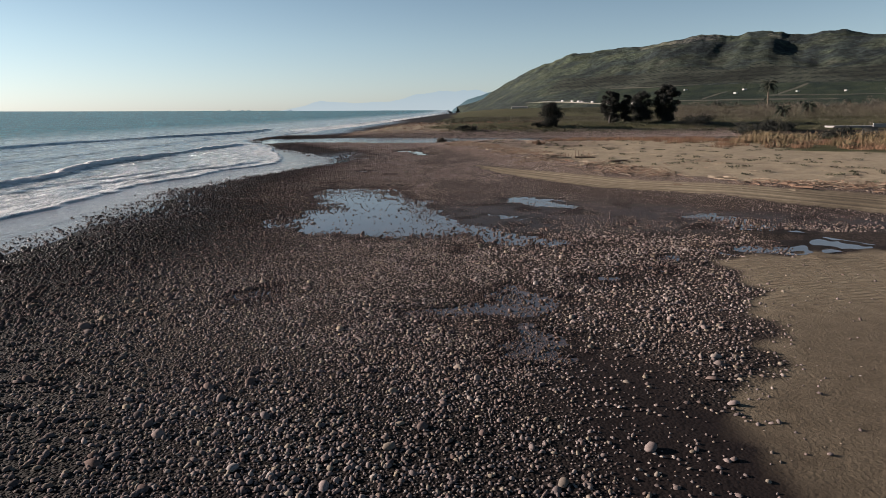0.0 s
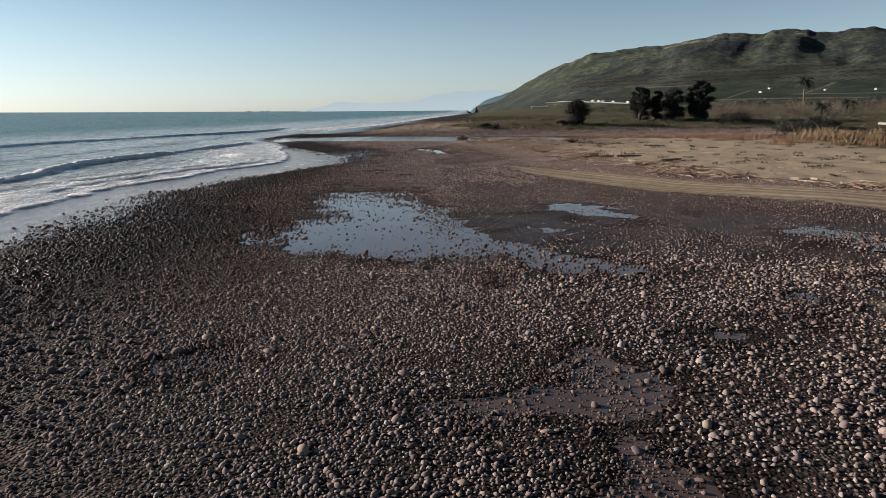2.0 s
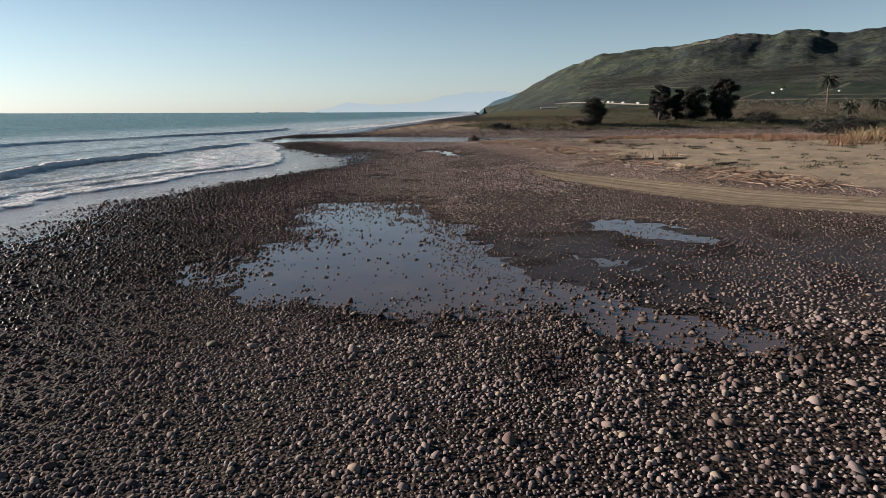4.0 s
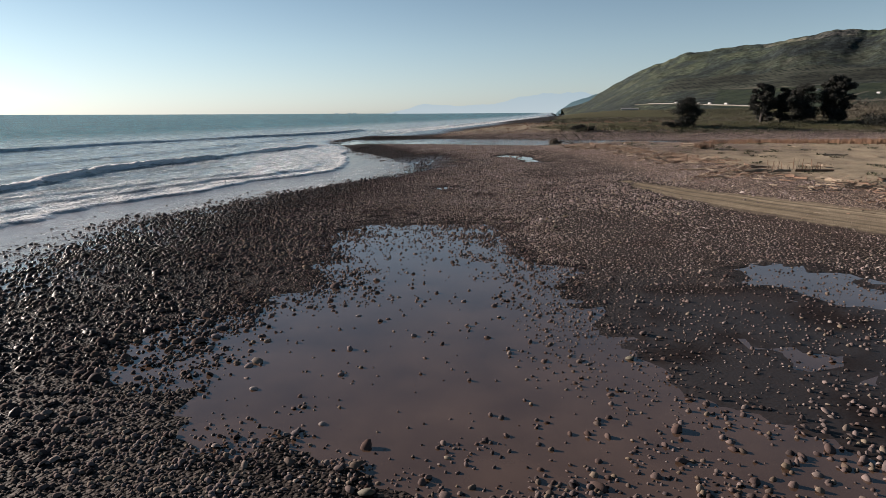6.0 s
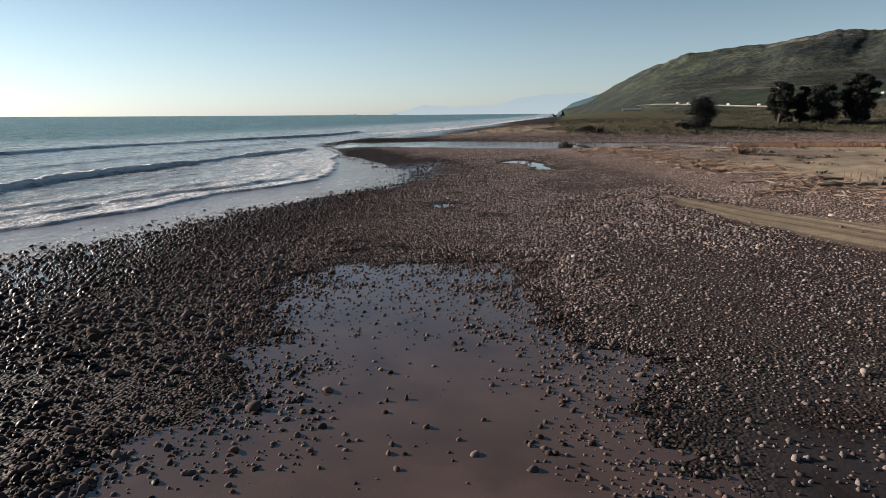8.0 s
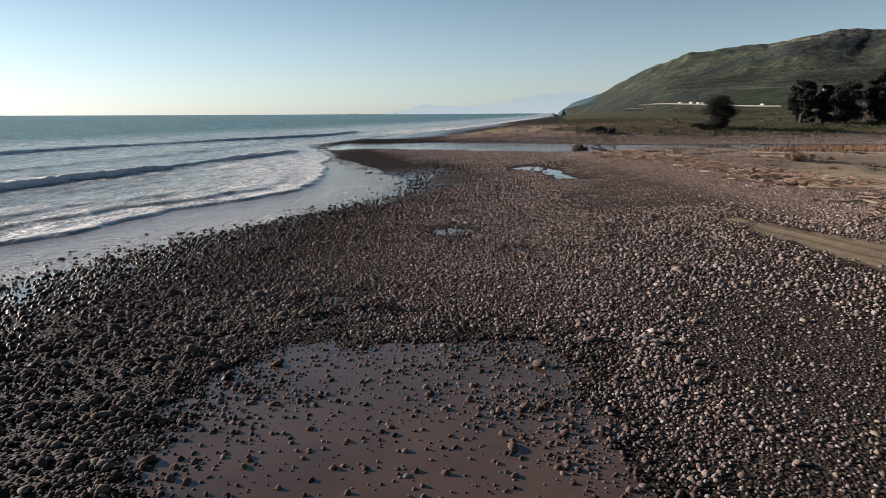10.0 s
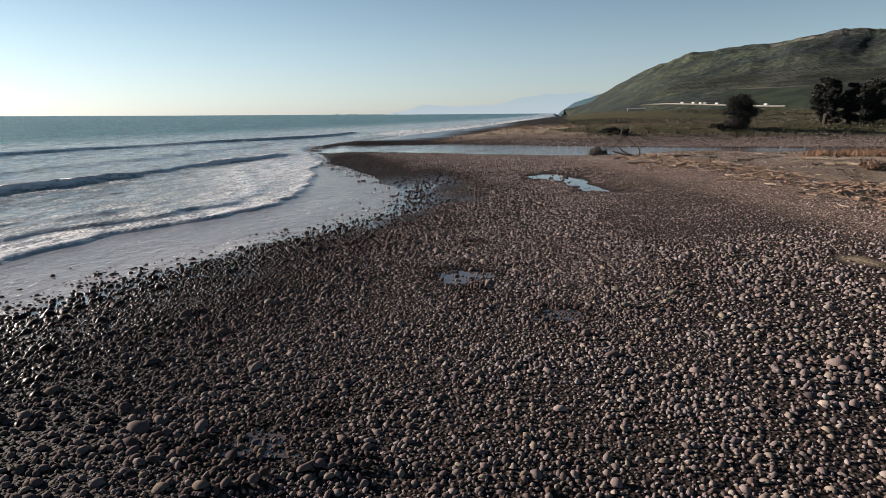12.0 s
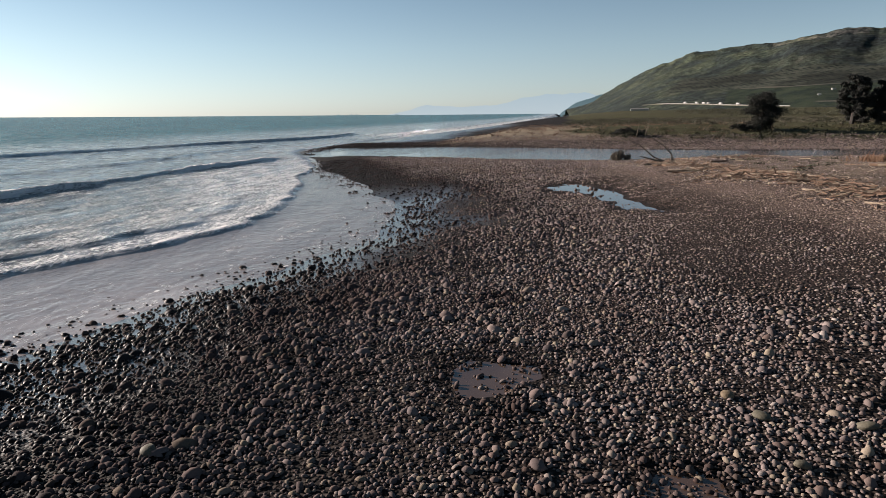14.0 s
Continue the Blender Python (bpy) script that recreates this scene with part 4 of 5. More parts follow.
def cypress(x, y, high, wide, label, seed, lean=0.0, open_crown=0.0):
    rng = np.random.default_rng(seed)
    root = new("cypress_tree")
    root.location = (x, y, ground_z(x, y) - 0.1)
    tagged(root, label, "tree", "dark trees behind the beach")
    bm = bmesh.new()
    tapered(bm, (0, 0, 0), (lean * 0.4, 0, high * 0.45), high * 0.05, high * 0.035)
    tapered(bm, (lean * 0.4, 0, high * 0.45), (lean, 0, high * 0.9), high * 0.035, high * 0.012)
    centres, sizes = [], []
    for i in range(46):
        h = high * (0.05 + 0.88 * (i / 45))
        reach = wide * 0.5 * (1 - 0.65 * ((h / high - 0.45) / 0.55) ** 2 if h > high * 0.45 else 0.8) * rng.uniform(0.35, 1.0)
        a = rng.uniform(0, 2 * math.pi)
        tip = (lean * h / high + reach * math.cos(a), reach * math.sin(a), h + rng.uniform(0, 0.06) * high)
        tapered(bm, (lean * h / high * 0.9, 0, h * 0.8), tip, high * 0.012, high * 0.004, 5)
        centres.append((tip[0] * 0.8, tip[1] * 0.8, tip[2]))
        sizes.append(np.array([1.0, 1.0, 0.62]) * wide * rng.uniform(0.11, 0.23) * (1 - 0.3 * open_crown))
    part("trunk", bm, M_DARKBARK, root)
    me = leaf_mesh("crown", centres, sizes, 300, 0.026 * high, rng, M_DARKLEAF)
    crown = new("crown", me)
    crown.parent = root
    return root


cypress(35.6, 213, 7.6, 9.0, "low round dark cypress standing alone on the flat", 11)
cypress(58, 225, 10.6, 8.5, "dark ragged cypress with open limbs beside the dunes", 12, 0.8, 0.8)
cypress(63.6, 226, 9.6, 5.0, "dark upright cypress in a row of trees", 13, 0.3, 0.4)
cypress(69.8, 228, 9.8, 10.5, "dark spreading cypress in a row of trees", 14, -0.4)
cypress(77, 227, 12.6, 9.5, "tall dark leaning cypress in a row of trees", 15, 1.6)


# ---- palms, shrubs and reeds ----
def palm(x, y, high, crown, label, seed):
    rng = np.random.default_rng(seed)
    root = new("palm_tree")
    root.location = (x, y, ground_z(x, y) - 0.1)
    tagged(root, label, "palm tree", "palms behind the beach")
    bm = bmesh.new()
    for i in range(6):
        tapered(bm, (0.15 * math.sin(i), 0, high * i / 6), (0.15 * math.sin(i + 1), 0, high * (i + 1) / 6), 0.42 - 0.02 * i, 0.40 - 0.02 * i)
    part("trunk", bm, M_BARK, root)
    verts, faces = [], []
    for i in range(46):
        a, up = rng.uniform(0, 2 * math.pi), rng.uniform(-0.7, 1.2)
        reach = crown * rng.uniform(0.75, 1.05)
        pts = []
        for s in np.linspace(0, 1, 6):
            r = reach * s * math.cos(up * (1 - 0.5 * s))
            pts.append((r * math.cos(a), r * math.sin(a), high + reach * s * math.sin(up) - reach * 0.55 * s * s))
        for j in range(5):
            w = 0.42 * math.sin(math.pi * (0.15 + 0.8 * j / 5))
            p0, p1 = Vector(pts[j]), Vector(pts[j + 1])
            side = Vector((-math.sin(a), math.cos(a), 0.0))
            for k in (-1, 1):
                n = len(verts)
                verts += [tuple(p0), tuple(p1), tuple(p1 + side * k * w + Vector((0, 0, -0.35))), tuple(p0 + side * k * w * 0.6 + Vector((0, 0, -0.2)))]
                faces.append((n, n + 1, n + 2, n + 3))
    me = mesh_from("crown", verts, faces, M_PALM, False)
    ob = new("crown", me)
    ob.parent = root
    return root


palm(161, 323, 16.5, 4.6, "tall date palm with a dark round crown", 21)
palm(137, 262, 4.5, 3.6, "short bushy dark palm above the reeds", 22)
palm(159, 283, 6.0, 3.6, "short dark palm beside dry reeds", 23)


def shrub(x, y, high, wide, label, seed, material=None, leaf=0.16, count=120, clumps=14):
    rng = np.random.default_rng(seed)
    root = new("shrub")
    root.location = (x, y, ground_z(x, y))
    tagged(root, label, "shrub")
    bm = bmesh.new()
    centres, sizes = [], []
    for i in range(clumps):
        a, r = rng.uniform(0, 2 * math.pi), wide * 0.42 * math.sqrt(rng.uniform(0, 1))
        tip = (r * math.cos(a), r * math.sin(a), high * rng.uniform(0.25, 0.8) * (1 - 0.35 * r / (wide * 0.42)))
        tapered(bm, (0.2 * tip[0], 0.2 * tip[1], -0.05), tip, 0.05, 0.015, 5)
        centres.append(tip)
        sizes.append(np.array([wide * 0.17, wide * 0.17, high * 0.25]))
    part("stems", bm, M_BARK, root)
    crown = new("foliage", leaf_mesh("foliage", centres, sizes, count, leaf, rng, material or M_DARKLEAF))
    crown.parent = root
    return root


shrub(84, 214, 4.2, 11, "broad dark green shrub at the dune foot", 31, leaf=0.3)
shrub(91, 189, 4.8, 13, "broad dark green shrub above dry reeds", 32, leaf=0.3)
shrub(104, 200, 4.6, 10, "dark green shrub above dry reeds", 33, leaf=0.3)
shrub(7.5, 206, 2.0, 7, "low dark green mat of shrub on the far bank", 34, leaf=0.22)
shrub(31, 212, 1.8, 3.6, "small dark bush beside the lone cypress", 35, leaf=0.2)
shrub(70, 112, 2.6, 9, "dark clump in front of the reeds", 36, leaf=0.2)
shrub(96, 116, 2.6, 10, "dark clump in front of the reeds", 37, leaf=0.2)


def clump_field(name, n, area, high, wide, leaf, count, material, label, category, seed, up=0.0, accept=None):
    """Many plant clumps over a stretch of the plan, as one mesh."""
    rng = np.random.default_rng(seed)
    x, y = rng.uniform(area[0], area[1], n), rng.uniform(area[2], area[3], n)
    if accept is not None:
        m = accept(x, y, rng)
        x, y = x[m], y[m]
    z = fields(x, y)["z"]
    h = high * rng.uniform(0.5, 1.2, x.size)
    w = wide * rng.uniform(0.5, 1.3, x.size)
    c = np.stack([x, y, z + 0.42 * h], 1)
    s = np.stack([w, w, 0.55 * h], 1)
    if up:
        c = np.repeat(c, count, 0)
        s = np.repeat(s, count, 0)
        k = len(c)
        px = c[:, 0] + rng.normal(0, 0.5, k) * s[:, 0]
        py = c[:, 1] + rng.normal(0, 0.5, k) * s[:, 1]
        pz = c[:, 2] - 0.764 * s[:, 2] - 0.05
        tall = s[:, 2] * 1.8 * rng.uniform(0.35, 1.15, k)
        a = rng.uniform(0, 2 * math.pi, k)
        lean_x, lean_y = rng.normal(0.15, 0.45, k) * tall, rng.normal(0, 0.4, k) * tall
        wx, wy = np.cos(a) * leaf, np.sin(a) * leaf
        v = np.stack([np.stack([px - wx, py - wy, pz], 1), np.stack([px + wx, py + wy, pz], 1), np.stack([px + lean_x + 0.4 * wx, py + lean_y + 0.4 * wy, pz + tall], 1), np.stack([px + lean_x - 0.4 * wx, py + lean_y - 0.4 * wy, pz + tall * 0.96], 1)], 1).reshape(-1, 3)
        me = mesh_from(name, v, np.arange(k * 4).reshape(-1, 4), material, False)
    else:
        me = leaf_mesh(name, c, s, count, leaf, rng, material)
    return tagged(new(name, me), label, category, kind="stuff")


REED_BED = [(44, 101), (62, 92), (110, 88), (150, 120), (130, 160), (70, 140)]
WEED_BED = [(20, 140), (35, 117), (42, 96), (59, 87), (110, 79), (112, 112), (66, 116), (54, 124), (46, 138), (32, 148)]
clump_field("reeds", 1100, (40, 150, 85, 160), 1.5, 1.3, 0.05, 26, M_REED, "tall dry golden reeds along the dune edge", "reeds", 41, 1.0, lambda x, y, r: outline_distance(x, y, REED_BED) + 5 * fbm(x * 0.1, y * 0.1, 2, 5) < 0)
clump_field("weeds", 5200, (18, 115, 80, 148), 0.7, 1.4, 0.05, 22, M_DRY, "rusty brown dry weeds at the sand's edge", "weeds", 42, 1.0, lambda x, y, r: (outline_distance(x, y, WEED_BED) + 3 * fbm(x * 0.15, y * 0.15, 2, 6) < 0) & (fbm(x * 0.22, y * 0.22, 2, 16) > -0.2))
clump_field("scrub", 2600, (-10, 240, 200, 420), 0.9, 2.2, 0.3, 20, M_SCRUB, "low olive green scrub on the coastal flat", "scrub", 43, 0.0, lambda x, y, r: (fields(x, y)["veg"] > 0.6) & (fbm(x * 0.03, y * 0.03, 3, 8) > -0.1))
clump_field("scrub", 1300, (20, 170, 95, 205), 1.3, 1.7, 0.22, 24, M_SCRUB, "olive and brown bushes behind the reeds", "scrub", 44, 0.0, lambda x, y, r: (fields(x, y)["veg"] > 0.6) & (outline_distance(x, y, LAGOON) > 3))
clump_field("willow_thicket", 560, (95, 420, 270, 440), 8.5, 5.5, 0.34, 210, M_WILLOW, "grey-brown leafless willow thicket", "thicket", 45, 0.0, lambda x, y, r: (x > 0.37 * y - 4) & (fbm(x * 0.03, y * 0.03, 2, 15) > -0.25))
clump_field("far_scrub", 1900, (60, 800, 430, 980), 3.6, 8.0, 0.7, 40, M_SCRUB, "olive scrub and trees on the far plain", "scrub", 46, 0.0, lambda x, y, r: (x > 0.16 * y) & (fbm(x * 0.012, y * 0.012, 3, 9) > -0.05))
clump_field("far_trees", 130, (300, 900, 520, 900), 11.0, 10.0, 1.8, 60, M_DARKLEAF, "dark line of trees below the fields", "trees", 47, 0.0, lambda x, y, r: np.abs(y - 760 + 0.15 * x) < 60)
clump_field("beach_weed", 420, (8, 80, 50, 150), 0.22, 0.75, 0.12, 26, M_SCRUB, "low dark mats of beach weed on the sand", "weeds", 48, 0.0, lambda x, y, r: (line_distance(x, y, DRIFT_LINE) > 3) & (fields(x, y)["veg"] < 0.8))


clump_field("low_bushes", 6500, (-20, 230, 194, 430), 0.75, 1.3, 0.24, 9, M_SCRUB, "low olive bushes covering the coastal flat", "scrub", 141, 0.0, lambda x, y, r: (fields(x, y)["veg"] > 0.5) & (fbm(x * 0.03, y * 0.03, 3, 8) > -0.3))
clump_field("brown_bushes", 4500, (20, 240, 96, 420), 0.9, 1.4, 0.24, 10, M_WILLOW, "low brown bushes behind the dunes", "scrub", 142, 0.0, lambda x, y, r: (fields(x, y)["veg"] > 0.5) & (outline_distance(x, y, LAGOON) > 3) & (fbm(x * 0.03, y * 0.03, 3, 8) < 0.2))
clump_field("dune_plants", 900, (-45, 40, 200, 300), 0.4, 1.0, 0.2, 10, M_REDWOOD, "dry plants and debris on the far spit", "weeds", 143, 0.0, lambda x, y, r: x - shore_at(y) > 27)


# ---- driftwood ----
def log_mesh(name, length, radius, rng, material, forks=0):
    bm = bmesh.new()
    p, r = Vector((-length / 2, 0, radius * 0.7)), radius
    steps = 4
    for i in range(steps):
        nxt = Vector((-length / 2 + length * (i + 1) / steps, rng.normal(0, 0.05) * length, radius * 0.7 + abs(rng.normal(0, 0.02)) * length))
        tapered(bm, p, nxt, r, r * 0.86, 6)
        if forks and i in (1, 2):
            tip = nxt + Vector((length * 0.15, rng.choice([-1, 1]) * length * 0.16, length * 0.07))
            tapered(bm, nxt, tip, r * 0.5, r * 0.2, 5)
        p, r = nxt, r * 0.86
    me = bpy.data.meshes.new(name)
    bm.to_mesh(me)
    bm.free()
    me.materials.append(material)
    return me


def driftwood():
    rng = np.random.default_rng(51)
    kinds = [log_mesh("driftwood_log", 1.0, rng.uniform(0.035, 0.075), rng, M_DRIFT if i % 3 else M_REDWOOD, i % 2) for i in range(8)]
    line = np.array(DRIFT_LINE[1:-2])
    seg = np.concatenate([[0], np.cumsum(np.hypot(*np.diff(line, axis=0).T))])
    for i in range(230):
        s = rng.uniform(0, 1) ** 0.8 * seg[-1]
        cx, cy = np.interp(s, seg, line[:, 0]), np.interp(s, seg, line[:, 1])
        off = rng.normal(0.5, 2.0) if rng.uniform() < 0.82 else rng.uniform(0, 22)
        x, y = cx + off * 0.75, cy + off * 0.55
        long = float(np.clip(rng.lognormal(0.2, 0.45), 0.6, 3.4))
        ob = new("driftwood_log", kinds[i % 8])
        ob.location = (x, y, ground_z(x, y) - 0.01)
        ob.rotation_euler = (0, 0, rng.normal(-0.75, 0.7))
        ob.scale = (long, long * 0.8, long * 0.8)
        tagged(ob, "bleached driftwood log on the upper beach" if i % 8 % 3 else "reddish brown driftwood log on the upper beach", "driftwood", "driftwood along the tide line")
    n = 22000
    s = rng.uniform(0, 1, n) ** 0.8 * seg[-1]
    cx, cy = np.interp(s, seg, line[:, 0]), np.interp(s, seg, line[:, 1])
    clus = fbm(s * 0.12, s * 0, 3, 55)
    off = np.where(rng.uniform(0, 1, n) < 0.94, rng.normal(0.3, 1.2, n), rng.uniform(0, 20, n))
    x, y = cx + off * 0.75, cy + off * 0.55
    keep = rng.uniform(0, 1, n) < 0.32 + 1.3 * clus
    x, y = x[keep], y[keep]
    rise = rng.uniform(0.0, 0.16, x.size)
    # tangled heaps
    for j in range(34):
        s = rng.uniform(0.35, 1.0) * seg[-1]
        off = rng.normal(1.0, 2.2)
        hx, hy = np.interp(s, seg, line[:, 0]) + 0.75 * off, np.interp(s, seg, line[:, 1]) + 0.55 * off
        m = int(rng.uniform(60, 190))
        px, py = rng.normal(0, 1.5, m), rng.normal(0, 0.8, m)
        x, y = np.append(x, hx + px), np.append(y, hy + py)
        rise = np.append(rise, rng.uniform(0, 0.45, m) * np.exp(-(px / 1.6) ** 2 - (py / 0.9) ** 2))
    order = rng.permutation(x.size)
    x, y, rise = x[order], y[order], rise[order]
    n = x.size
    z = fields(x, y)["z"]
    L, R, a = rng.lognormal(-0.9, 0.5, n).clip(0.15, 1.6), rng.uniform(0.012, 0.035, n), rng.normal(-0.75, 0.9, n)
    ux, uy = np.cos(a) * L / 2, np.sin(a) * L / 2
    wx, wy = -np.sin(a) * R, np.cos(a) * R
    tilt = rng.normal(0, 0.12, n) * L
    v = np.stack([np.stack([x + i * ux + j * wx, y + i * uy + j * wy, z + rise + i * tilt + k * R], 1) for i in (-1, 1) for j, k in ((-1, 0), (0, 1.3), (1, 0))], 1).reshape(-1, 3)
    q = np.array([(0, 1, 4, 3), (1, 2, 5, 4), (0, 2, 1, 1), (3, 4, 5, 5)])[:2]
    f = (np.arange(n)[:, None, None] * 6 + q[None]).reshape(-1, 4)
    half = (n // 3) * 2
    for name, lo, hi, m in (("driftwood_sticks", 0, half, M_REDWOOD), ("driftwood_sticks", half, n, M_DRIFT)):
        me = mesh_from(name, v[lo * 6:hi * 6], f[lo * 2:hi * 2] - lo * 6, m, False)
        tagged(new(name, me), "reddish brown sticks and debris along the tide line" if m is M_REDWOOD else "bleached sticks along the tide line", "driftwood", kind="stuff")


driftwood()


def snag():
    root = new("dead_branch")
    root.location = (3.2, 136, ground_z(3.2, 136))
    tagged(root, "bare dark forked dead branch standing in driftwood", "dead branch")
    for pts in ([(0.6, 0, -0.1), (0.5, 0, 0.9), (-0.3, 0, 1.7), (-1.4, 0.2, 2.5), (-1.7, 0.2, 2.9)], [(0.2, 0.3, 0), (-1.2, 0.4, 0.6), (-2.2, 0.4, 1.5), (-2.7, 0.4, 1.9)], [(0.4, -0.3, 0), (-1.6, -0.3, 0.45), (-2.6, -0.3, 0.7)]):
        bm = bmesh.new()
        r = 0.11
        for a, b in zip(pts, pts[1:]):
            tapered(bm, a, b, r, r * 0.7, 6)
            r *= 0.7
        part("limb", bm, M_BARK, root)


snag()
shrub(-0.2, 147, 1.35, 2.5, "round brown dead bush by the lagoon", 61, M_BARK, 0.12, 130, 14)
shrub(16.5, 109, 0.9, 2.6, "low brown dry bush among driftwood", 62, M_REDWOOD, 0.12, 70, 12)


def shelter():
    rng = np.random.default_rng(63)
    root = new("driftwood_shelter")
    root.location = (17.4, 84.2, ground_z(17.4, 84.2) - 0.03)
    tagged(root, "low enclosure of upright driftwood sticks on sand", "driftwood shelter")
    for i in range(26):
        a = 2 * math.pi * i / 26
        bm = bmesh.new()
        p = (1.9 * math.cos(a), 0.9 * math.sin(a), -0.1)
        tapered(bm, p, (p[0] + rng.normal(0, 0.1), p[1] + rng.normal(0, 0.1), rng.uniform(0.3, 1.0)), 0.04, 0.025, 5)
        part("stick", bm, M_DRIFT if i % 2 else M_REDWOOD, root)
    bm = bmesh.new()
    tapered(bm, (-0.2, -1.0, 0.12), (2.4, -1.1, 0.14), 0.12, 0.09, 7)
    part("log", bm, M_REDWOOD, root)


shelter()


def post(x, y, high, lean):
    bm = bmesh.new()
    tapered(bm, (0, 0, -0.2), (lean, 0, high), 0.12, 0.09, 7)
    ob = part("wooden_post", bm, M_BARK, None)
    ob.location = (x, y, ground_z(x, y))
    tagged(ob, "weathered wooden post leaning on the far bank", "post", "posts on the far bank")


post(8.8, 202, 2.6, 0.5)
post(10.6, 203, 3.4, 0.9)


# ---- bridge, highway and far buildings ----
def box(bm, x0, x1, y0, y1, z0, z1):
    r = bmesh.ops.create_cube(bm, size=1.0)
    bmesh.ops.scale(bm, vec=(x1 - x0, y1 - y0, z1 - z0), verts=r["verts"])
    bmesh.ops.translate(bm, vec=((x0 + x1) / 2, (y0 + y1) / 2, (z0 + z1) / 2), verts=r["verts"])


def bridge():
    root = new("bridge")
    root.location = (98, 162, 0)
    root.rotation_euler = (0, 0, radians(-6))
    tagged(root, "low pale concrete bridge with a side rail", "bridge")
    bm = bmesh.new()
    box(bm, 0, 90, 0, 5, 3.35, 3.8)
    part("deck", bm, M_CONCRETE, root)
    bm = bmesh.new()
    box(bm, 9, 90, -0.3, -0.01, 3.5, 4.4)
    part("parapet", bm, M_WHITE, root, "white painted concrete side rail")
    for i in range(6):
        bm = bmesh.new()
        box(bm, 9 + 14 * i, 10.6 + 14 * i, 0.4, 4.6, -0.5, 3.35)
        part("pier", bm, M_CONCRETE, root)


bridge()


def hill_drop(x, y, ob_list=(hill, ground)):
    best = -5.0
    for ob in ob_list:
        hit, where, _, _ = ob.ray_cast(Vector((x, y, 900)), Vector((0, 0, -1)))
        if hit:
            best = max(best, where.z)
    return best


def highway():
    """The pale line of the coast highway along the hill foot, with its side wall."""
    a = np.array([(228, 1775), (267, 1660), (298, 1553), (322, 1475), (355, 1355), (388, 1229)], float)
    s = np.linspace(0, 5, 70)
    x, y = np.interp(s, range(6), a[:, 0]), np.interp(s, range(6), a[:, 1])
    z = np.array([hill_drop(p, q) for p, q in zip(x, y)])
    z = z + 0.9
    z = np.convolve(np.pad(z, 6, mode="edge"), np.ones(13) / 13, "valid")
    v, f = [], []
    for i in range(70):
        v += [(x[i] - 2, y[i] - 4, z[i] - 5), (x[i], y[i], z[i] + 0.5), (x[i] + 6, y[i] + 12, z[i] + 0.5), (x[i] + 6, y[i] + 12, z[i] - 4)]
    for i in range(69):
        for j in range(3):
            f.append((4 * i + j, 4 * i + 4 + j, 4 * i + 5 + j, 4 * i + 1 + j))
    ob = new("road", mesh_from("road", v, f, M_EARTH, False))
    tagged(ob, "coast highway bank along the hill foot", "road", kind="structure")
    rail_v, rail_f = [], []
    for i in range(70):
        rail_v += [(x[i] - 0.4, y[i] - 0.6, z[i] + 0.3), (x[i] - 0.4, y[i] - 0.6, z[i] + 1.3), (x[i], y[i], z[i] + 1.3), (x[i], y[i], z[i] + 0.3)]
    for i in range(8, 69):
        for j in range(3):
            rail_f.append((4 * i + j, 4 * i + 4 + j, 4 * i + 5 + j, 4 * i + 1 + j))
    tagged(new("trim", mesh_from("trim", rail_v, rail_f, M_CONCRETE, False)), "pale concrete side wall of the highway", "wall", kind="structure")
    rng = np.random.default_rng(71)
    for i in range(8):
        k = int(rng.integers(10, 66))
        root = new("truck")
        root.location = (x[k] + 2.5, y[k] + 5, z[k] + 0.9)
        root.rotation_euler = (0, 0, math.atan2(y[min(k + 1, 69)] - y[k - 1], x[min(k + 1, 69)] - x[k - 1]))
        tagged(root, "white truck on the coast highway", "truck", "traffic on the highway")
        bm = bmesh.new()
        box(bm, -5, 3.5, -1.25, 1.25, 1.0, 3.9)
        part("cargo_box", bm, M_WHITE, root)
        bm = bmesh.new()
        box(bm, 3.7, 6, -1.2, 1.2, 0.5, 2.9)
        part("cab", bm, M_CONCRETE, root)
        for wx in (-4, -2.6, 4.8):
            for wy in (-1.1, 1.1):
                bm = bmesh.new()
                bmesh.ops.create_cone(bm, cap_ends=True, segments=10, radius1=0.5, radius2=0.5, depth=0.35, matrix=Matrix.Translation((wx, wy, 0.5)) @ Matrix.Rotation(math.pi / 2, 4, "X"))
                part("wheel", bm, M_BARK, root)


M_EARTH = plain("pale road bank", (0.028, 0.030, 0.018), (0.050, 0.048, 0.030), 0.05)
highway()


def house(x, y, wide, deep, high, turn, label, z=None):
    root = new("house")
    root.location = (x, y, hill_drop(x, y) if z is None else z)
    root.rotation_euler = (0, 0, radians(turn))
    tagged(root, label, "building", "far buildings")
    bm = bmesh.new()
    box(bm, -wide / 2, wide / 2, -deep / 2, deep / 2, -3, high)
    part("wall", bm, M_WHITE, root)
    bm = bmesh.new()
    v = [bm.verts.new(p) for p in ((-wide / 2 - 0.4, -deep / 2 - 0.4, high), (wide / 2 + 0.4, -deep / 2 - 0.4, high), (wide / 2 + 0.4, deep / 2 + 0.4, high), (-wide / 2 - 0.4, deep / 2 + 0.4, high), (-wide / 2, 0, high + deep * 0.2), (wide / 2, 0, high + deep * 0.2))]
    for q in ((0, 1, 5, 4), (2, 3, 4, 5), (1, 2, 5), (3, 0, 4), (3, 2, 1, 0)):
        bm.faces.new([v[i] for i in q])
    part("roof", bm, M_CONCRETE, root)


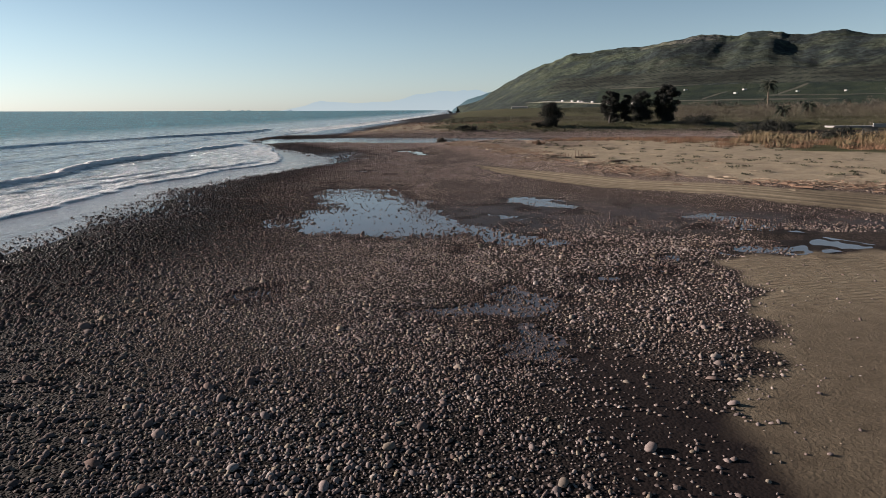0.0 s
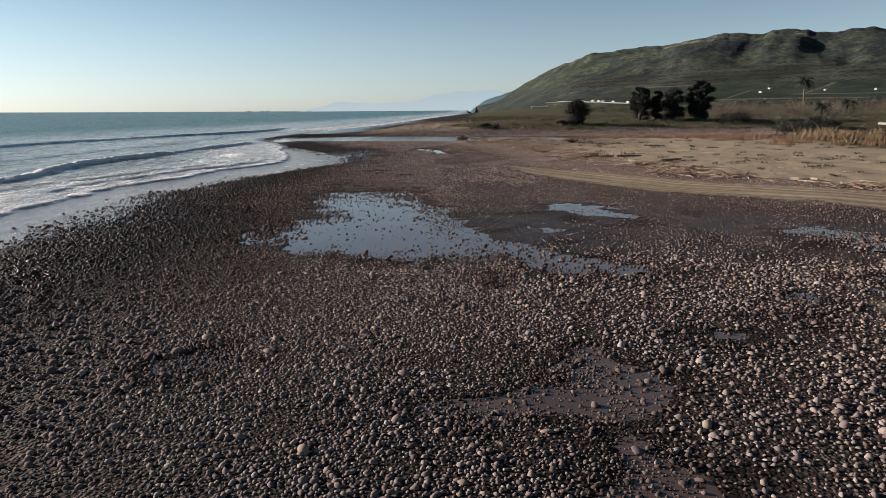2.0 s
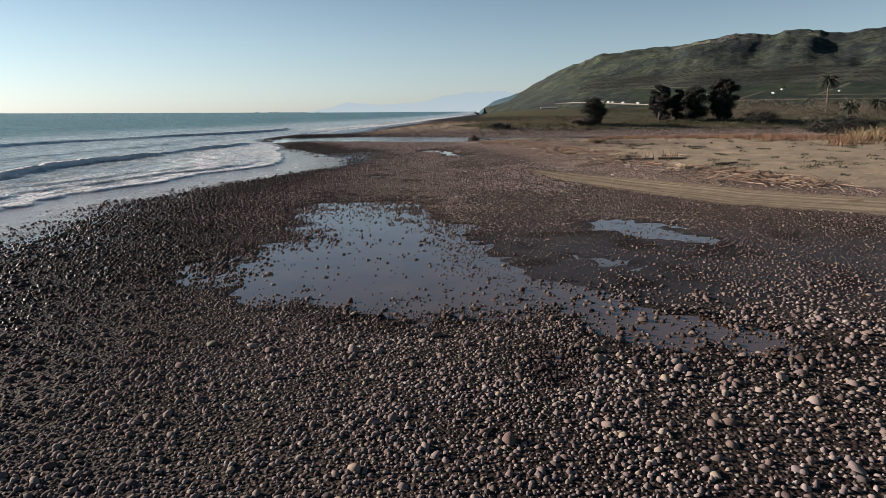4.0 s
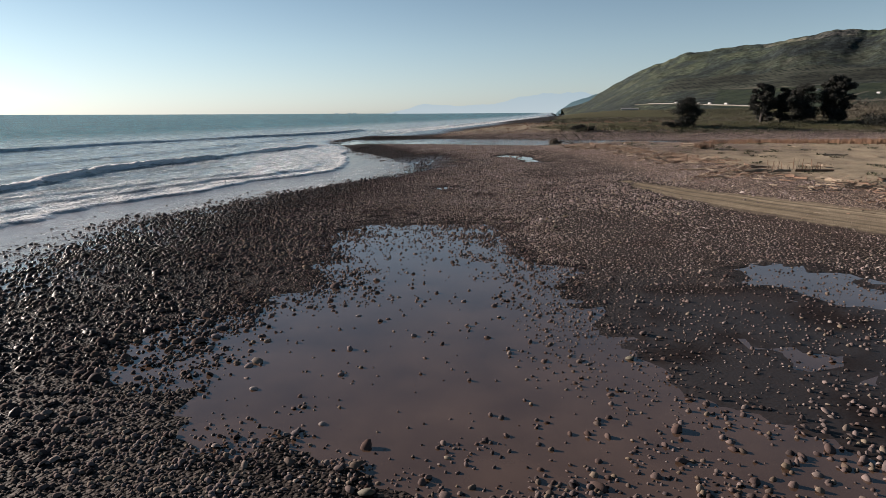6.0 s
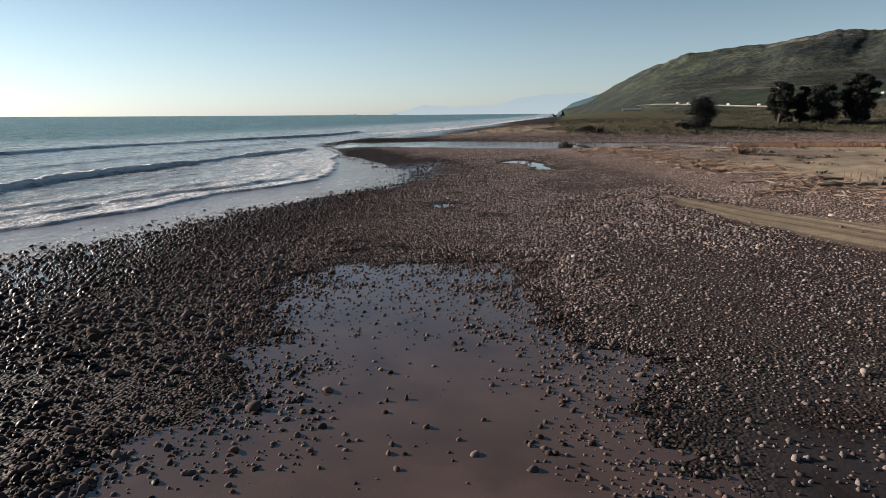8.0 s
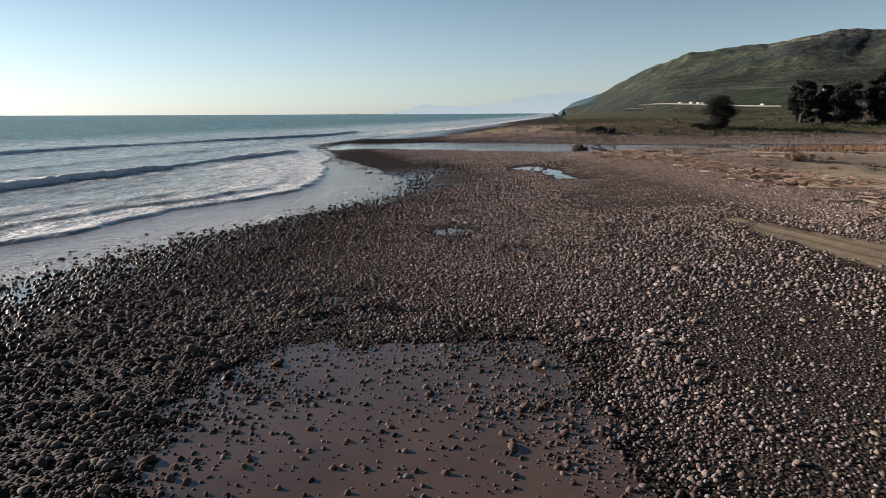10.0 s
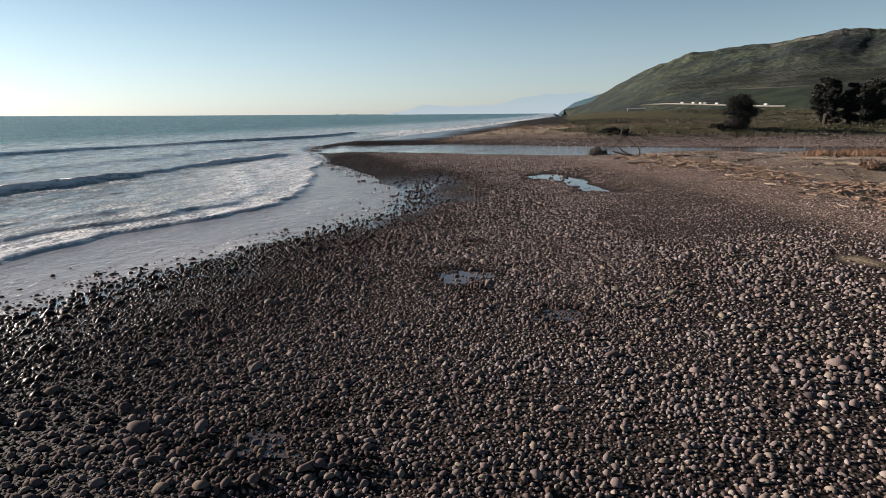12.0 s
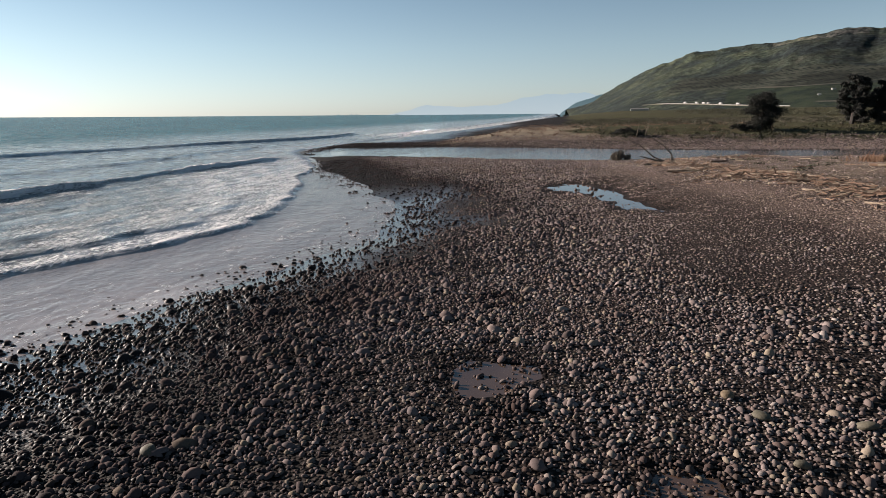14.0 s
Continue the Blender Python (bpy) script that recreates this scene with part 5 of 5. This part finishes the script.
house(137, 1150, 28, 8, 3.2, -4, "long low white building on the coastal flat", 11.5)
for _i, (_x, _y) in enumerate([(470, 1330), (520, 1400), (600, 1300), (690, 1120), (740, 1090), (800, 1060), (860, 1020), (640, 1180), (560, 1250)]):
    house(_x, _y, 5 + 2 * (_i % 3), 4, 2.2, 12 * _i, "small white farm building among the fields")


def platform(x, y, size):
    root = new("oil_platform")
    root.location = (x, y, 22.0 * ((math.hypot(x, y) - 300) / 4600) ** 2 - 1)
    tagged(root, "tiny grey oil platform standing on the horizon", "oil platform", "platforms on the horizon")
    bm = bmesh.new()
    box(bm, -size, size, -size, size, 5, 8)
    # all platform parts glow in the headland's painted haze colour
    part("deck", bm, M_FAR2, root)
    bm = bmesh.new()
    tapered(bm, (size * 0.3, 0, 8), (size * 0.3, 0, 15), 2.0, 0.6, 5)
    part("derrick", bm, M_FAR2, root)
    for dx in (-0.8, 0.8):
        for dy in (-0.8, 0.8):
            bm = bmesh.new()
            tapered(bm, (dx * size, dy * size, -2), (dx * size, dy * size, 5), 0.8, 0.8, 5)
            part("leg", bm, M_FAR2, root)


for _x in (-1420, -1330, -1290, -1010):
    platform(_x, 4350, 9)


def far_point():
    """Low rocky point far along the coast, with a round tree and low roofs."""
    clump_field("far_trees", 26, (30, 130, 2990, 3060), 12.0, 9.0, 2.2, 40, M_DARKLEAF, "dark trees on the far point", "trees", 49)


far_point()


# ---- single cobbles near the way ----
def cobble_mesh(seed):
    rng = np.random.default_rng(seed)
    rings = [(5, 0.52, 0.88), (8, 0.90, 0.50), (9, 1.0, 0.02), (7, 0.82, -0.45)]
    verts, rows = [(0, 0, 1.0)], []
    for n, r, z in rings:
        rows.append([len(verts) + i for i in range(n)])
        off = rng.uniform(0, 1)
        for i in range(n):
            a = 2 * math.pi * (i + off) / n
            k = r * rng.uniform(0.90, 1.08)
            verts.append((k * math.cos(a), k * math.sin(a), z * rng.uniform(0.92, 1.05)))
    faces = [(0, rows[0][i], rows[0][(i + 1) % len(rows[0])]) for i in range(len(rows[0]))]
    for A, B in zip(rows, rows[1:]):
        i = j = 0
        while i < len(A) or j < len(B):
            if j >= len(B) or (i < len(A) and (i + 1) / len(A) <= (j + 1) / len(B)):
                faces.append((A[i % len(A)], B[j % len(B)], A[(i + 1) % len(A)]))
                i += 1
            else:
                faces.append((A[i % len(A)], B[j % len(B)], B[(j + 1) % len(B)]))
                j += 1
    return mesh_from("cobble", verts, faces, M_COBBLE, True, dict(wet_shade=np.full(len(verts), 0.0), dry=np.full(len(verts), 0.0)))


def single_cobbles():
    shapes = [cobble_mesh(200 + i) for i in range(8)]
    ochre = cobble_mesh(220)
    ochre.materials[0] = M_OCHRE
    green = cobble_mesh(221)
    green.materials[0] = M_MOSSY
    rng = np.random.default_rng(231)
    chosen = [(-4.9, 81.5, 0.2, ochre), (-4.5, 80.6, 0.22, green), (-2.7, 80.4, 0.27, green), (-4.4, 78.8, 0.22, green), (-8.8, 78.2, 0.2, None), (-11.3, 79.8, 0.22, None), (-15.7, 77.7, 0.22, green), (-3.9, 81.3, 0.16, None), (-8.3, 36.8, 0.24, green), (-2.1, 37.6, 0.22, None), (-4.8, 39.5, 0.18, green), (2.2, 36.5, 0.2, green), (2.2, 35.9, 0.24, None), (-9.2, 44.9, 0.2, None), (-6.8, 44.4, 0.12, None), (-6.8, 41.4, 0.14, None), (-3.5, 39.7, 0.16, None), (-2.6, 35.4, 0.18, green), (-1.2, 36.9, 0.16, None), (4.8, 41, 0.15, None), (-9.3, 44.6, 0.16, None), (-11.2, 46.5, 0.18, None), (-7.1, 46.1, 0.15, None), (-7.7, 49, 0.12, None), (-11.4, 47.2, 0.2, None), (0.9, 48.3, 0.17, None), (0.3, 46.4, 0.16, green), (-4.6, 51, 0.12, None), (-13.3, 63.9, 0.2, None), (-13.5, 64.7, 0.17, None), (-0.7, 68.6, 0.18, ochre), (-1.9, 66.8, 0.22, green), (-1.3, 65.5, 0.2, green), (-1.7, 67.7, 0.18, ochre), (-10, 65.7, 0.14, green), (4.8, 13.5, 0.22, None), (8.8, 13.2, 0.10, None), (2.5, 12.1, 0.16, None), (-1.3, 13.6, 0.2, None), (3.1, 22.2, 0.18, None), (-4.7, 12.8, 0.18, None), (4.9, 20.1, 0.16, None)]
    while len(chosen) < 300:
        y = rng.uniform(10, 86)
        x = -0.12 * min(y, 75) + rng.normal(0, 4.5)
        q, chance, _ = stone_fields(np.array([x]), np.array([y]))
        if q["flat"][0] < 0.3 and q["track"][0] < 0.3 and rng.uniform() < chance[0] + 0.15:
            chosen.append((x, y, float(rng.uniform(0.075, 0.125)), None))
    for i, (x, y, r, me) in enumerate(chosen):
        ob = new("cobble", me or shapes[i % 8])
        flat = rng.uniform(0.42, 0.65)
        ob.location = (x, y, ground_z(x, y) + r * flat * 0.45)
        r *= 0.72
        ob.scale = (r * rng.uniform(0.95, 1.3), r * rng.uniform(0.75, 1.0), r * flat)
        ob.rotation_euler = (rng.normal(0, 0.2), rng.normal(0, 0.2), rng.uniform(0, 6.28))
        ob.parent = ground


def tinted_stone(name, a, b):
    return plain(name, a, b, 14, 0.8, 5, 0.4, 0.02)


M_OCHRE = tinted_stone("ochre stone", (0.07, 0.050, 0.030), (0.115, 0.085, 0.053))
M_MOSSY = tinted_stone("olive stone", (0.045, 0.040, 0.028), (0.080, 0.071, 0.050))
single_cobbles()
